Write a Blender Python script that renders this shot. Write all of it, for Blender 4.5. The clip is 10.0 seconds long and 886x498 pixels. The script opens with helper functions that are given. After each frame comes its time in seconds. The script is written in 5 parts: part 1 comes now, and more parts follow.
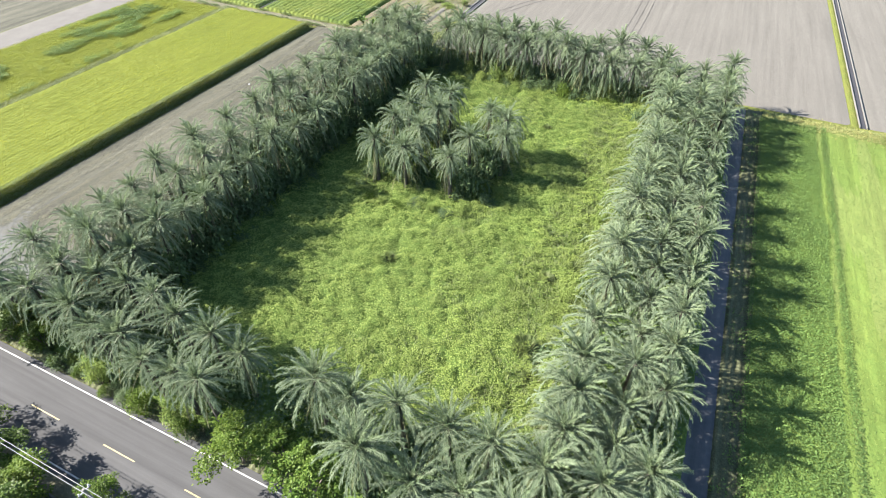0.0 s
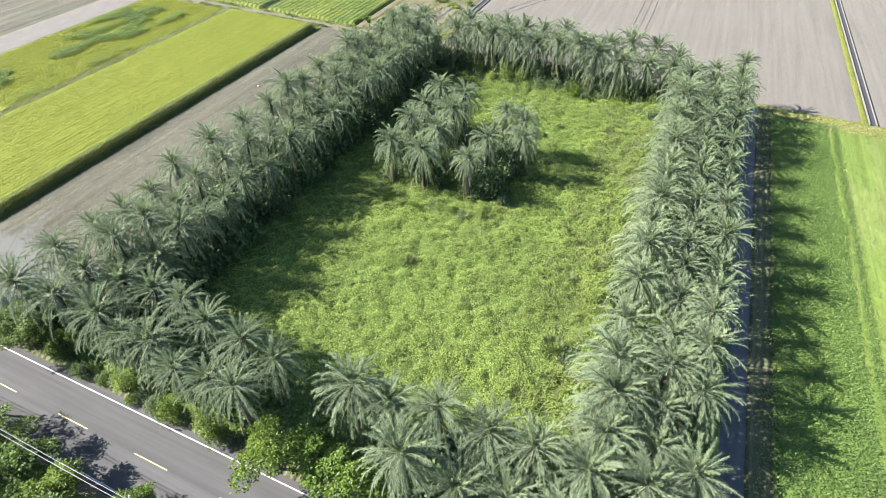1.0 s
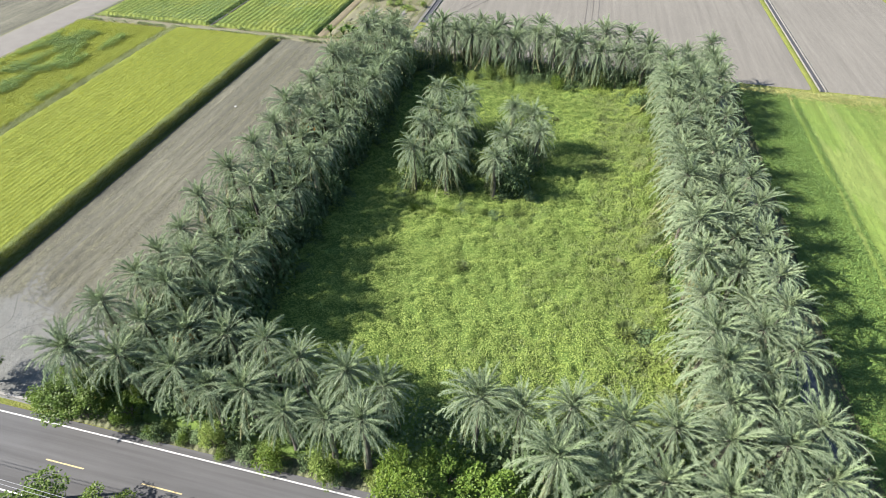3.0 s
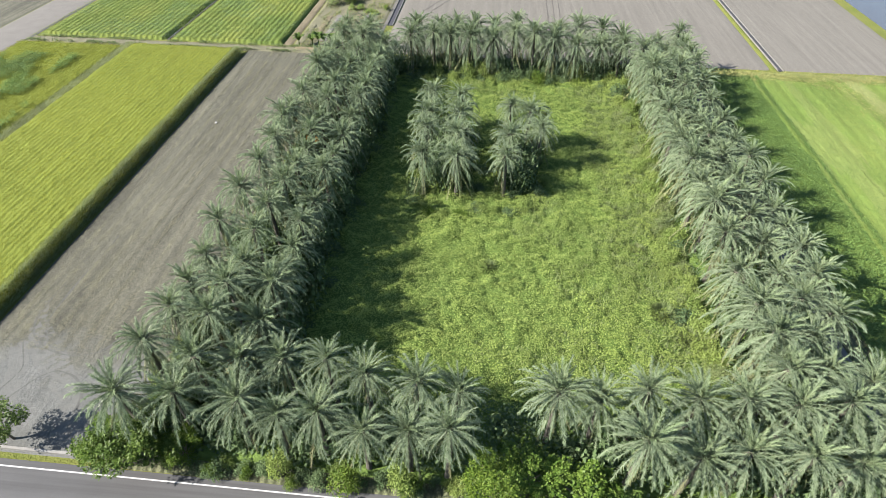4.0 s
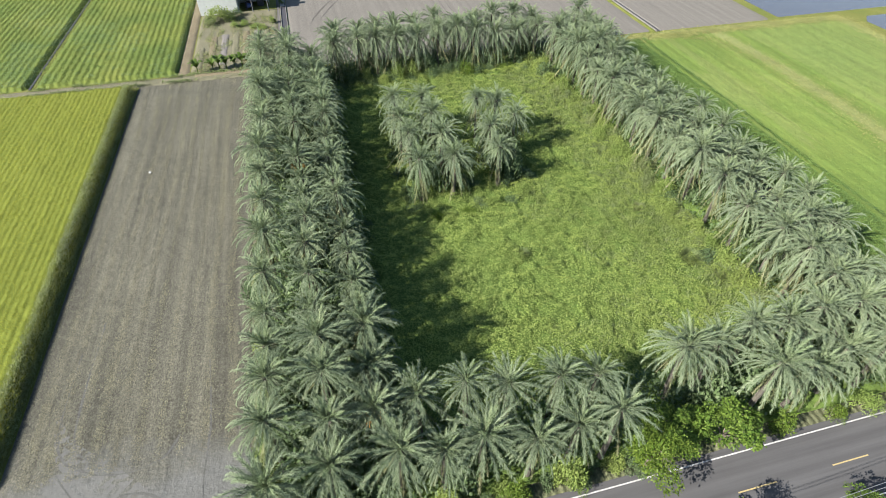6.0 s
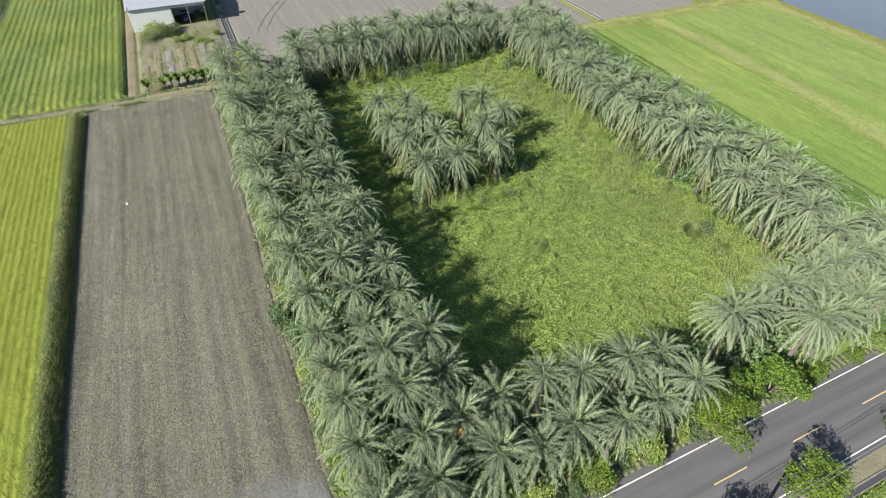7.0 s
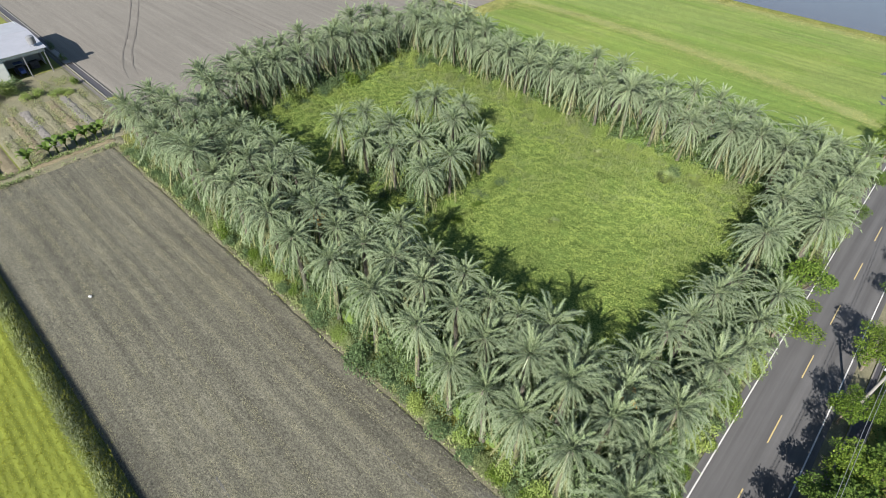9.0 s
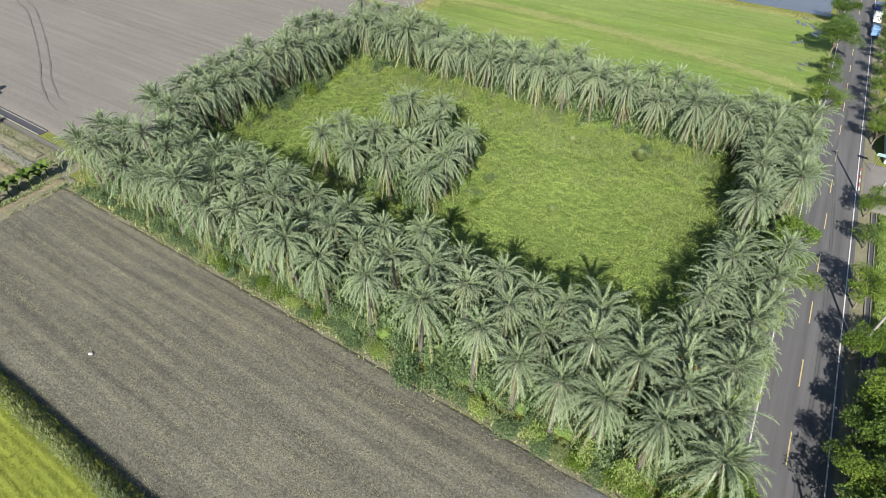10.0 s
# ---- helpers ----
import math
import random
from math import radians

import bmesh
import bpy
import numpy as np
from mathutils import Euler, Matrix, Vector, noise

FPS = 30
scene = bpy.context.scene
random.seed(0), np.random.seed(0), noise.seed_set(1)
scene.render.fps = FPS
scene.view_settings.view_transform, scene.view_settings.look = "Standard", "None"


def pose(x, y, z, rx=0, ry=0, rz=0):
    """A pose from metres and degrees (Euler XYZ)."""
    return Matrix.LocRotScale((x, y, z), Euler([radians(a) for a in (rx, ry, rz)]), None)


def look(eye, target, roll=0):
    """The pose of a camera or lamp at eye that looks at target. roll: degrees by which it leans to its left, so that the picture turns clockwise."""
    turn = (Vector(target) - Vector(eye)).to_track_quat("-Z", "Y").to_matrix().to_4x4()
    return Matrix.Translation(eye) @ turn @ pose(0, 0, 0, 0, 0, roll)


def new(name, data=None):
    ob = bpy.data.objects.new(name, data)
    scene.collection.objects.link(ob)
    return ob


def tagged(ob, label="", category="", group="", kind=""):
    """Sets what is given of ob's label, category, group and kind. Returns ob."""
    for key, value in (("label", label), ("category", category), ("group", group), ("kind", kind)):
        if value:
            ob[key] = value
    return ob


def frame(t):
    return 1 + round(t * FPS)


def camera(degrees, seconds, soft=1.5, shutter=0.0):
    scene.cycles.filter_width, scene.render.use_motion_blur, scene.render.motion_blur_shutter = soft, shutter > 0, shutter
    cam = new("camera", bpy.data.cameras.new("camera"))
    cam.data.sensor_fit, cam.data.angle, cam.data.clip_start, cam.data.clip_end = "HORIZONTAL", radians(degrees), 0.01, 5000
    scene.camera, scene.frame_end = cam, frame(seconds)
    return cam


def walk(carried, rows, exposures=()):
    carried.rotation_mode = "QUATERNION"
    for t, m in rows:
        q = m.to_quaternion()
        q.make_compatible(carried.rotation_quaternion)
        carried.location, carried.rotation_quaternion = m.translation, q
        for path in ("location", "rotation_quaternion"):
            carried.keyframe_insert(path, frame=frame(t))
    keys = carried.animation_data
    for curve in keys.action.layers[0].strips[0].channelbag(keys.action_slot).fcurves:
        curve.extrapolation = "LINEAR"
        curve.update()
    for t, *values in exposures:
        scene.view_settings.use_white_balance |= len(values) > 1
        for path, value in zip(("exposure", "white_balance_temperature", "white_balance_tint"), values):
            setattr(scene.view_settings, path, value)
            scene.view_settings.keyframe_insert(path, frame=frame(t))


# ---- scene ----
cam = camera(78.98, 10.0, soft=0.8)
# seconds, eye in metres, then degrees of pitch, lean and heading
PATH = [
    (0.0, -1.606, 2.151, 47.920, 47.534, -0.435, 24.991),
    (0.5, -2.934, 1.747, 47.963, 47.480, -0.381, 24.817),
    (1.0, -5.055, 1.038, 47.988, 47.438, -0.406, 24.054),
    (1.5, -7.867, -0.015, 48.053, 47.478, -0.361, 21.809),
    (2.0, -11.368, -1.085, 48.063, 47.489, -0.399, 19.063),
    (2.5, -15.389, -2.184, 48.206, 47.468, -0.386, 16.330),
    (4.0, -29.788, -4.571, 48.086, 47.626, -0.312, 5.582),
    (4.5, -35.007, -4.660, 48.032, 47.678, -0.240, 0.659),
    (5.0, -40.407, -4.244, 48.018, 47.595, -0.214, -4.359),
    (5.5, -45.784, -3.202, 47.934, 47.507, -0.121, -9.372),
    (7.0, -62.011, 2.218, 48.131, 47.410, -0.479, -24.231),
    (7.5, -67.037, 5.093, 48.025, 47.446, -0.419, -29.304),
    (8.0, -71.849, 8.379, 47.953, 47.509, -0.352, -34.847),
    (8.5, -76.374, 12.092, 47.942, 47.551, -0.327, -40.547),
    (9.0, -80.473, 16.440, 47.928, 47.520, -0.380, -46.309),
    (9.5, -84.134, 20.995, 48.018, 47.501, -0.366, -51.948),
    (10.0, -87.301, 25.905, 48.042, 47.490, -0.374, -57.545),
]
walk(cam, [(t, pose(x, y, z, rx, ry, rz)) for t, x, y, z, rx, ry, rz in PATH],
     exposures=[(0, 2.56), (1.5, 2.48), (2.5, 2.36), (4.5, 2.12), (5.5, 2.02), (7, 1.92), (8.5, 1.83), (10, 1.81)])

# ---- light: a clear late-afternoon sun and the open sky ----
SUN_ELEVATION, SUN_X, SUN_Y = radians(34.5), -0.95, -0.31
world = bpy.data.worlds.new("sky")
scene.world = world
world.use_nodes = True
sky = world.node_tree.nodes.new("ShaderNodeTexSky")
sky.sky_type, sky.sun_disc = "NISHITA", False
sky.sun_elevation, sky.sun_rotation = SUN_ELEVATION, math.atan2(SUN_X, SUN_Y)
sky.dust_density, sky.air_density, sky.ozone_density = 0.6, 1.2, 2.5
world.node_tree.links.new(sky.outputs[0], world.node_tree.nodes["Background"].inputs[0])
world.node_tree.nodes["Background"].inputs[1].default_value = 0.057
sun = new("sun", bpy.data.lights.new("sun", "SUN"))
sun.data.energy, sun.data.angle, sun.data.color = 4.5, radians(0.6), (1.0, 0.94, 0.865)
sun.matrix_world = look(
    (SUN_X * 100, SUN_Y * 100, 100 * math.tan(SUN_ELEVATION)), (0, 0, 0))


# ---- materials ----
def material(name):
    m = bpy.data.materials.new(name)
    m.use_nodes = True
    return m, m.node_tree.nodes, m.node_tree.links, m.node_tree.nodes["Principled BSDF"]


def ramp_of(nodes, stops):
    r = nodes.new("ShaderNodeValToRGB")
    while len(r.color_ramp.elements) < len(stops):
        r.color_ramp.elements.new(0.5)
    for e, (p, c) in zip(r.color_ramp.elements, stops):
        e.position, e.color = p, (*c, 1)
    return r


def noise_node(nodes, links, scale, detail=4.0, stretch=None, rough=0.6):
    geo = nodes.new("ShaderNodeTexCoord")
    n = nodes.new("ShaderNodeTexNoise")
    n.inputs["Scale"].default_value, n.inputs["Detail"].default_value, n.inputs["Roughness"].default_value = scale, detail, rough
    if stretch:
        mp = nodes.new("ShaderNodeMapping")
        mp.inputs["Scale"].default_value = stretch
        links.new(geo.outputs["Object"], mp.inputs[0])
        links.new(mp.outputs[0], n.inputs[0])
    else:
        links.new(geo.outputs["Object"], n.inputs[0])
    return n


def mix_colour(nodes, links, a, b, fac, kind="MIX"):
    mx = nodes.new("ShaderNodeMix")
    mx.data_type, mx.blend_type = "RGBA", kind
    for socket, value in ((6, a), (7, b), (0, fac)):
        if isinstance(value, bpy.types.NodeSocket):
            links.new(value, mx.inputs[socket])
        elif socket == 0:
            mx.inputs[0].default_value = value
        else:
            mx.inputs[socket].default_value = (*value, 1)
    return mx.outputs[2]


def bump_to(nodes, links, shader, height, strength, distance):
    b = nodes.new("ShaderNodeBump")
    b.inputs["Strength"].default_value, b.inputs["Distance"].default_value = strength, distance
    links.new(height, b.inputs["Height"])
    links.new(b.outputs[0], shader.inputs["Normal"])


def earth(name, coarse, fine, big=0.06, small=2.5, rows=None, rough=0.95, bump=0.5, depth=0.12, row_dark=0.35, band=False, soft_streak=False, grain=0.0):
    """Soil, gravel, asphalt and grassy ground: two scales of noise, and furrows along one axis where rows gives (axis, metres)."""
    m, nodes, links, bsdf = material(name)
    a = noise_node(nodes, links, big, 5)
    b = noise_node(nodes, links, small, 6, rough=0.7)
    ca, cb = ramp_of(nodes, coarse), ramp_of(nodes, fine)
    links.new(a.outputs[0], ca.inputs[0])
    links.new(b.outputs[0], cb.inputs[0])
    colour = mix_colour(nodes, links, ca.outputs[0], cb.outputs[0], 0.5)
    height = b.outputs[0]
    if rows:
        axis, metres = rows
        tex = nodes.new("ShaderNodeTexCoord")
        w = nodes.new("ShaderNodeTexWave")
        w.bands_direction = axis
        w.inputs["Scale"].default_value = 0.314 / metres
        w.inputs["Distortion"].default_value, w.inputs["Detail"].default_value = 1.6, 3
        w.inputs["Detail Scale"].default_value = 1.2
        mp = nodes.new("ShaderNodeMapping")
        mp.inputs["Scale"].default_value = (1, 0.12, 1) if axis == "X" else (0.12, 1, 1)
        links.new(tex.outputs["Object"], mp.inputs[0])
        links.new(mp.outputs[0], w.inputs[0])
        streak = noise_node(nodes, links, 0.9, 4, (1, 0.03, 1) if axis == "X" else (0.03, 1, 1))
        rr = ramp_of(nodes, [(0.15, (1 - row_dark,) * 3), (0.6, (1, 1, 1))])
        links.new(w.outputs[0], rr.inputs[0])
        rs = ramp_of(nodes, [(0.36, (0.76,) * 3), (0.64, (1.16, 1.15, 1.12))] if band else [(0.3, (0.86,) * 3), (0.7, (1.09,) * 3)] if soft_streak else [(0.3, (0.72,) * 3), (0.7, (1.15,) * 3)])
        links.new(streak.outputs[0], rs.inputs[0])
        if row_dark:
            colour = mix_colour(nodes, links, colour, rr.outputs[0], 1.0, "MULTIPLY")
        colour = mix_colour(nodes, links, colour, rs.outputs[0], 1.0, "MULTIPLY")
        if band:
            wide = noise_node(nodes, links, 0.3, 3, (1, 0.04, 1) if axis == "X" else (0.04, 1, 1))
            rw = ramp_of(nodes, [(0.35, (0.86,) * 3), (0.65, (1.1, 1.1, 1.08))])
            links.new(wide.outputs[0], rw.inputs[0])
            colour = mix_colour(nodes, links, colour, rw.outputs[0], 1.0, "MULTIPLY")
        add = nodes.new("ShaderNodeMath")
        add.operation = "ADD"
        links.new(b.outputs[0], add.inputs[0])
        links.new(w.outputs[0] if row_dark else streak.outputs[0], add.inputs[1])
        height = add.outputs[0]
    if grain:
        g = noise_node(nodes, links, 7.5, 3, (1, 0.7, 1), rough=0.75)
        rg = ramp_of(nodes, [(0.36, (1 - grain,) * 3), (0.5, (1, 1, 1)), (0.66, (1 + 1.3 * grain, 1 + 1.28 * grain, 1 + 1.2 * grain))])
        links.new(g.outputs[0], rg.inputs[0])
        colour = mix_colour(nodes, links, colour, rg.outputs[0], 1.0, "MULTIPLY")
    links.new(colour, bsdf.inputs["Base Color"])
    bsdf.inputs["Roughness"].default_value = rough
    bsdf.inputs["Specular IOR Level"].default_value = 0.1
    bump_to(nodes, links, bsdf, height, bump, depth)
    return m


def leaf(name, dark, mid, light, rough=0.5, through_light=0.3, spec=0.09, patch=0.25, patch_dark=0.8, own=1.0):
    """Leaves: each leaf and each plant has its own shade, larger patches differ, some light comes through."""
    m, nodes, links, bsdf = material(name)
    geo = nodes.new("ShaderNodeNewGeometry")
    info = nodes.new("ShaderNodeObjectInfo")
    r = ramp_of(nodes, [(0.0, dark), (0.5, mid), (1.0, light)])
    links.new(geo.outputs["Random Per Island"], r.inputs[0])
    n = noise_node(nodes, links, patch, 3)
    rn = ramp_of(nodes, [(0.35, (patch_dark,) * 3), (0.65, (1.12, 1.12, 1.0))])
    links.new(n.outputs[0], rn.inputs[0])
    ri = ramp_of(nodes, [(0.0, (1 - 0.18 * own, 1 - 0.14 * own, 1 - 0.2 * own)), (0.5, (1, 1, 1)), (1.0, (1 + 0.18 * own, 1 + 0.12 * own, 1 + 0.12 * own))])
    links.new(info.outputs["Random"], ri.inputs[0])
    colour = mix_colour(nodes, links, r.outputs[0], rn.outputs[0], 1.0, "MULTIPLY")
    colour = mix_colour(nodes, links, colour, ri.outputs[0], 1.0, "MULTIPLY")
    links.new(colour, bsdf.inputs["Base Color"])
    bsdf.inputs["Roughness"].default_value = rough
    bsdf.inputs["Specular IOR Level"].default_value = spec
    tr = nodes.new("ShaderNodeBsdfTranslucent")
    links.new(colour, tr.inputs[0])
    mx = nodes.new("ShaderNodeMixShader")
    mx.inputs[0].default_value = through_light
    links.new(bsdf.outputs[0], mx.inputs[1])
    links.new(tr.outputs[0], mx.inputs[2])
    links.new(mx.outputs[0], nodes["Material Output"].inputs[0])
    return m


def plain(name, colour, rough=0.6, metal=0.0, vary=0.15, scale=3.0, bump=0.1):
    """Paint, metal, concrete and bark: one colour with stains and a fine relief."""
    m, nodes, links, bsdf = material(name)
    n = noise_node(nodes, links, scale, 6)
    lo, hi = [c * (1 - vary) for c in colour], [min(1, c * (1 + vary)) for c in colour]
    r = ramp_of(nodes, [(0.3, lo), (0.7, hi)])
    links.new(n.outputs[0], r.inputs[0])
    links.new(r.outputs[0], bsdf.inputs["Base Color"])
    bsdf.inputs["Roughness"].default_value, bsdf.inputs["Metallic"].default_value = rough, metal
    bump_to(nodes, links, bsdf, n.outputs[0], bump, 0.05)
    return m


PALM = leaf("palm_leaf", (0.126, 0.168, 0.1), (0.162, 0.208, 0.131), (0.202, 0.248, 0.168), rough=0.6, through_light=0.34, spec=0.12, own=0.45)
PALM_YOUNG = leaf("young_palm_leaf", (0.135, 0.182, 0.098), (0.175, 0.227, 0.13), (0.215, 0.266, 0.166), rough=0.55, through_light=0.32, spec=0.12, own=0.6)
PALM_DEAD = leaf("dry_palm_leaf", (0.12, 0.132, 0.068), (0.155, 0.165, 0.088), (0.195, 0.2, 0.118), rough=0.7, through_light=0.2, spec=0.12)
RACHIS = plain("palm_rib", (0.15, 0.18, 0.11), 0.5)
BARK = plain("palm_bark", (0.066, 0.06, 0.047), 0.95, vary=0.4, scale=6, bump=0.8)
WOOD = plain("tree_bark", (0.1, 0.085, 0.065), 0.9, vary=0.3, scale=8, bump=0.6)
FRUIT = plain("date_stalk", (0.28, 0.15, 0.025), 0.6)
VINE = leaf("meadow_leaf", (0.15, 0.208, 0.058), (0.175, 0.236, 0.068), (0.204, 0.262, 0.084), rough=0.6, through_light=0.42, spec=0.1, patch=0.1, patch_dark=0.82)
BEAN = leaf("bean_leaf", (0.07, 0.124, 0.036), (0.09, 0.148, 0.044), (0.118, 0.178, 0.056), rough=0.6, through_light=0.34, spec=0.12, patch=0.1, patch_dark=0.85)
FIG = leaf("fig_leaf", (0.048, 0.092, 0.017), (0.08, 0.131, 0.025), (0.122, 0.175, 0.038), rough=0.45, through_light=0.3)
SHRUB = leaf("shrub_leaf", (0.058, 0.094, 0.043), (0.079, 0.121, 0.056), (0.105, 0.15, 0.075), rough=0.5, through_light=0.3)
BRIGHT = leaf("young_leaf", (0.048, 0.088, 0.014), (0.077, 0.126, 0.021), (0.115, 0.162, 0.03), rough=0.45, through_light=0.35)
TREE = leaf("tree_leaf", (0.038, 0.07, 0.014), (0.062, 0.102, 0.022), (0.098, 0.145, 0.036), rough=0.45, through_light=0.3)
GREY_WEED = leaf("grey_weed", (0.112, 0.15, 0.06), (0.15, 0.188, 0.082), (0.198, 0.23, 0.115), rough=0.6, through_light=0.35)
PALE_GRASS = leaf("pale_grass", (0.17, 0.2, 0.1), (0.215, 0.245, 0.13), (0.27, 0.295, 0.17), rough=0.7, through_light=0.45, spec=0.1)
CROP = leaf("crop_leaf", (0.132, 0.156, 0.024), (0.163, 0.185, 0.029), (0.196, 0.212, 0.038), rough=0.65, through_light=0.58, spec=0.08, patch=0.09, patch_dark=0.86)
FAR_CROP = leaf("far_crop_leaf", (0.06, 0.096, 0.024), (0.09, 0.124, 0.03), (0.125, 0.152, 0.038), rough=0.6, through_light=0.35, spec=0.12, patch=0.06, patch_dark=0.72)
PADDY = leaf("grass_leaf", (0.072, 0.118, 0.034), (0.1, 0.145, 0.043), (0.142, 0.178, 0.056), rough=0.6, through_light=0.35, spec=0.12, patch=0.06, patch_dark=0.85)
STRAW = leaf("dry_grass", (0.16, 0.172, 0.062), (0.205, 0.208, 0.083), (0.255, 0.25, 0.112), rough=0.7, through_light=0.35, spec=0.1)
DRY_STRAW = leaf("old_straw", (0.09, 0.087, 0.065), (0.128, 0.123, 0.091), (0.172, 0.164, 0.12), rough=0.8, through_light=0.0, spec=0.1)
G_MEADOW = earth("meadow_floor", [(0.3, (0.06, 0.098, 0.024)), (0.7, (0.09, 0.135, 0.033))], [(0.3, (0.05, 0.082, 0.02)), (0.7, (0.105, 0.15, 0.036))], small=3.5, bump=0.9, depth=0.25)
G_CROP = earth("crop_floor", [(0.3, (0.094, 0.118, 0.02)), (0.7, (0.122, 0.14, 0.024))], [(0.25, (0.08, 0.102, 0.018)), (0.7, (0.13, 0.148, 0.025))], small=2.5, rows=("X", 0.8), bump=0.5, depth=0.08, row_dark=0.06, soft_streak=True)
G_FAR = earth("far_crop_floor", [(0.35, (0.05, 0.088, 0.022)), (0.5, (0.09, 0.12, 0.028)), (0.66, (0.14, 0.15, 0.035))], [(0.25, (0.052, 0.08, 0.02)), (0.7, (0.108, 0.132, 0.03))], big=0.07, small=2.0, rows=("X", 1.3), bump=0.7, depth=0.2, row_dark=0.05, soft_streak=True)
G_PADDY = earth("paddy_floor", [(0.32, (0.065, 0.115, 0.027)), (0.5, (0.095, 0.142, 0.033)), (0.7, (0.134, 0.162, 0.043))], [(0.25, (0.07, 0.114, 0.027)), (0.7, (0.122, 0.154, 0.034))], big=0.04, small=2.0, rows=("X", 1.5), bump=0.6, depth=0.2, row_dark=0)
G_GRASS = earth("rough_grass", [(0.3, (0.065, 0.09, 0.015)), (0.7, (0.13, 0.13, 0.035))], [(0.25, (0.045, 0.065, 0.01)), (0.7, (0.15, 0.15, 0.05))], big=0.2, small=3.0, bump=0.9, depth=0.25)
G_TURF = earth("dry_turf", [(0.3, (0.082, 0.081, 0.052)), (0.7, (0.122, 0.116, 0.078))], [(0.25, (0.078, 0.078, 0.048)), (0.7, (0.148, 0.138, 0.095))], big=0.3, small=3, bump=0.8, depth=0.15)
G_SOIL = earth("tilled_soil", [(0.3, (0.059, 0.0585, 0.0465)), (0.7, (0.092, 0.09, 0.0715)) ], [(0.3, (0.041, 0.041, 0.033)), (0.75, (0.118, 0.115, 0.092))], big=0.12, small=3.4, rows=("X", 2.3), bump=0.9, depth=0.1, row_dark=0, band=True, grain=0.42)
G_PALE = earth("pale_dry_soil", [(0.3, (0.1, 0.0935, 0.0835)), (0.7, (0.123, 0.1155, 0.102))], [(0.25, (0.085, 0.08, 0.0715)), (0.75, (0.133, 0.125, 0.11))], big=0.03, small=1.6, rows=("X", 1.3), bump=0.4, depth=0.06, row_dark=0, soft_streak=True, grain=0.2)
G_RUT = earth("rutted_soil", [(0.3, (0.062, 0.058, 0.053)), (0.7, (0.1, 0.093, 0.084))], [(0.25, (0.055, 0.052, 0.047)), (0.75, (0.11, 0.102, 0.092))], big=0.5, small=3)
G_GRAVEL = earth("grey_gravel", [(0.3, (0.095, 0.089, 0.0825)), (0.7, (0.135, 0.1275, 0.1175))], [(0.25, (0.075, 0.07, 0.065)), (0.75, (0.15, 0.141, 0.13))], big=0.3, small=4, bump=0.7, depth=0.08)
G_WORN = earth("worn_gravel", [(0.3, (0.083, 0.084, 0.079)), (0.7, (0.104, 0.105, 0.099))], [(0.25, (0.075, 0.076, 0.071)), (0.75, (0.112, 0.113, 0.106))], big=0.3, small=4, bump=0.5, depth=0.08)
G_EARTH = earth("bare_earth", [(0.3, (0.1, 0.0825, 0.0525)), (0.7, (0.15, 0.1275, 0.085))], [(0.25, (0.065, 0.06, 0.035)), (0.75, (0.17, 0.145, 0.1))], big=0.35, small=3, bump=0.8, depth=0.15)
# grey earth a little darker than the gravel, with faint rows
G_DARK = earth("dark_grey_earth", [(0.3, (0.07, 0.0675, 0.065)), (0.7, (0.105, 0.1, 0.095))], [(0.25, (0.05, 0.0485, 0.045)), (0.75, (0.115, 0.109, 0.1))], big=0.2, small=2.5, rows=("X", 0.9), rough=0.9, row_dark=0.12)

G_TYRE = earth("pressed_soil", [(0.3, (0.056, 0.056, 0.053)), (0.7, (0.085, 0.085, 0.08))], [(0.25, (0.05, 0.05, 0.047)), (0.75, (0.095, 0.095, 0.09))], big=0.9, small=4)
# wet mud with the palms' bluish shade mixed into its colour
G_MUD = earth("wet_mud_in_blue_shade", [(0.35, (0.062, 0.068, 0.076)), (0.65, (0.1, 0.104, 0.108))], [(0.25, (0.055, 0.058, 0.062)), (0.75, (0.1, 0.101, 0.1))], big=0.16, small=2.2, rows=("X", 1.6), rough=0.55, row_dark=0.08, bump=0.4, depth=0.06)
G_STUBBLE = earth("old_stubble", [(0.3, (0.06, 0.074, 0.036)), (0.7, (0.1, 0.104, 0.06))], [(0.25, (0.048, 0.056, 0.03)), (0.75, (0.118, 0.118, 0.072))], big=0.25, small=3.2, rows=("X", 0.75), row_dark=0.1, bump=0.8, depth=0.12, grain=0.3)
DITCH = plain("weathered_ditch_concrete", (0.098, 0.094, 0.087), 0.9, vary=0.25, scale=1.2)

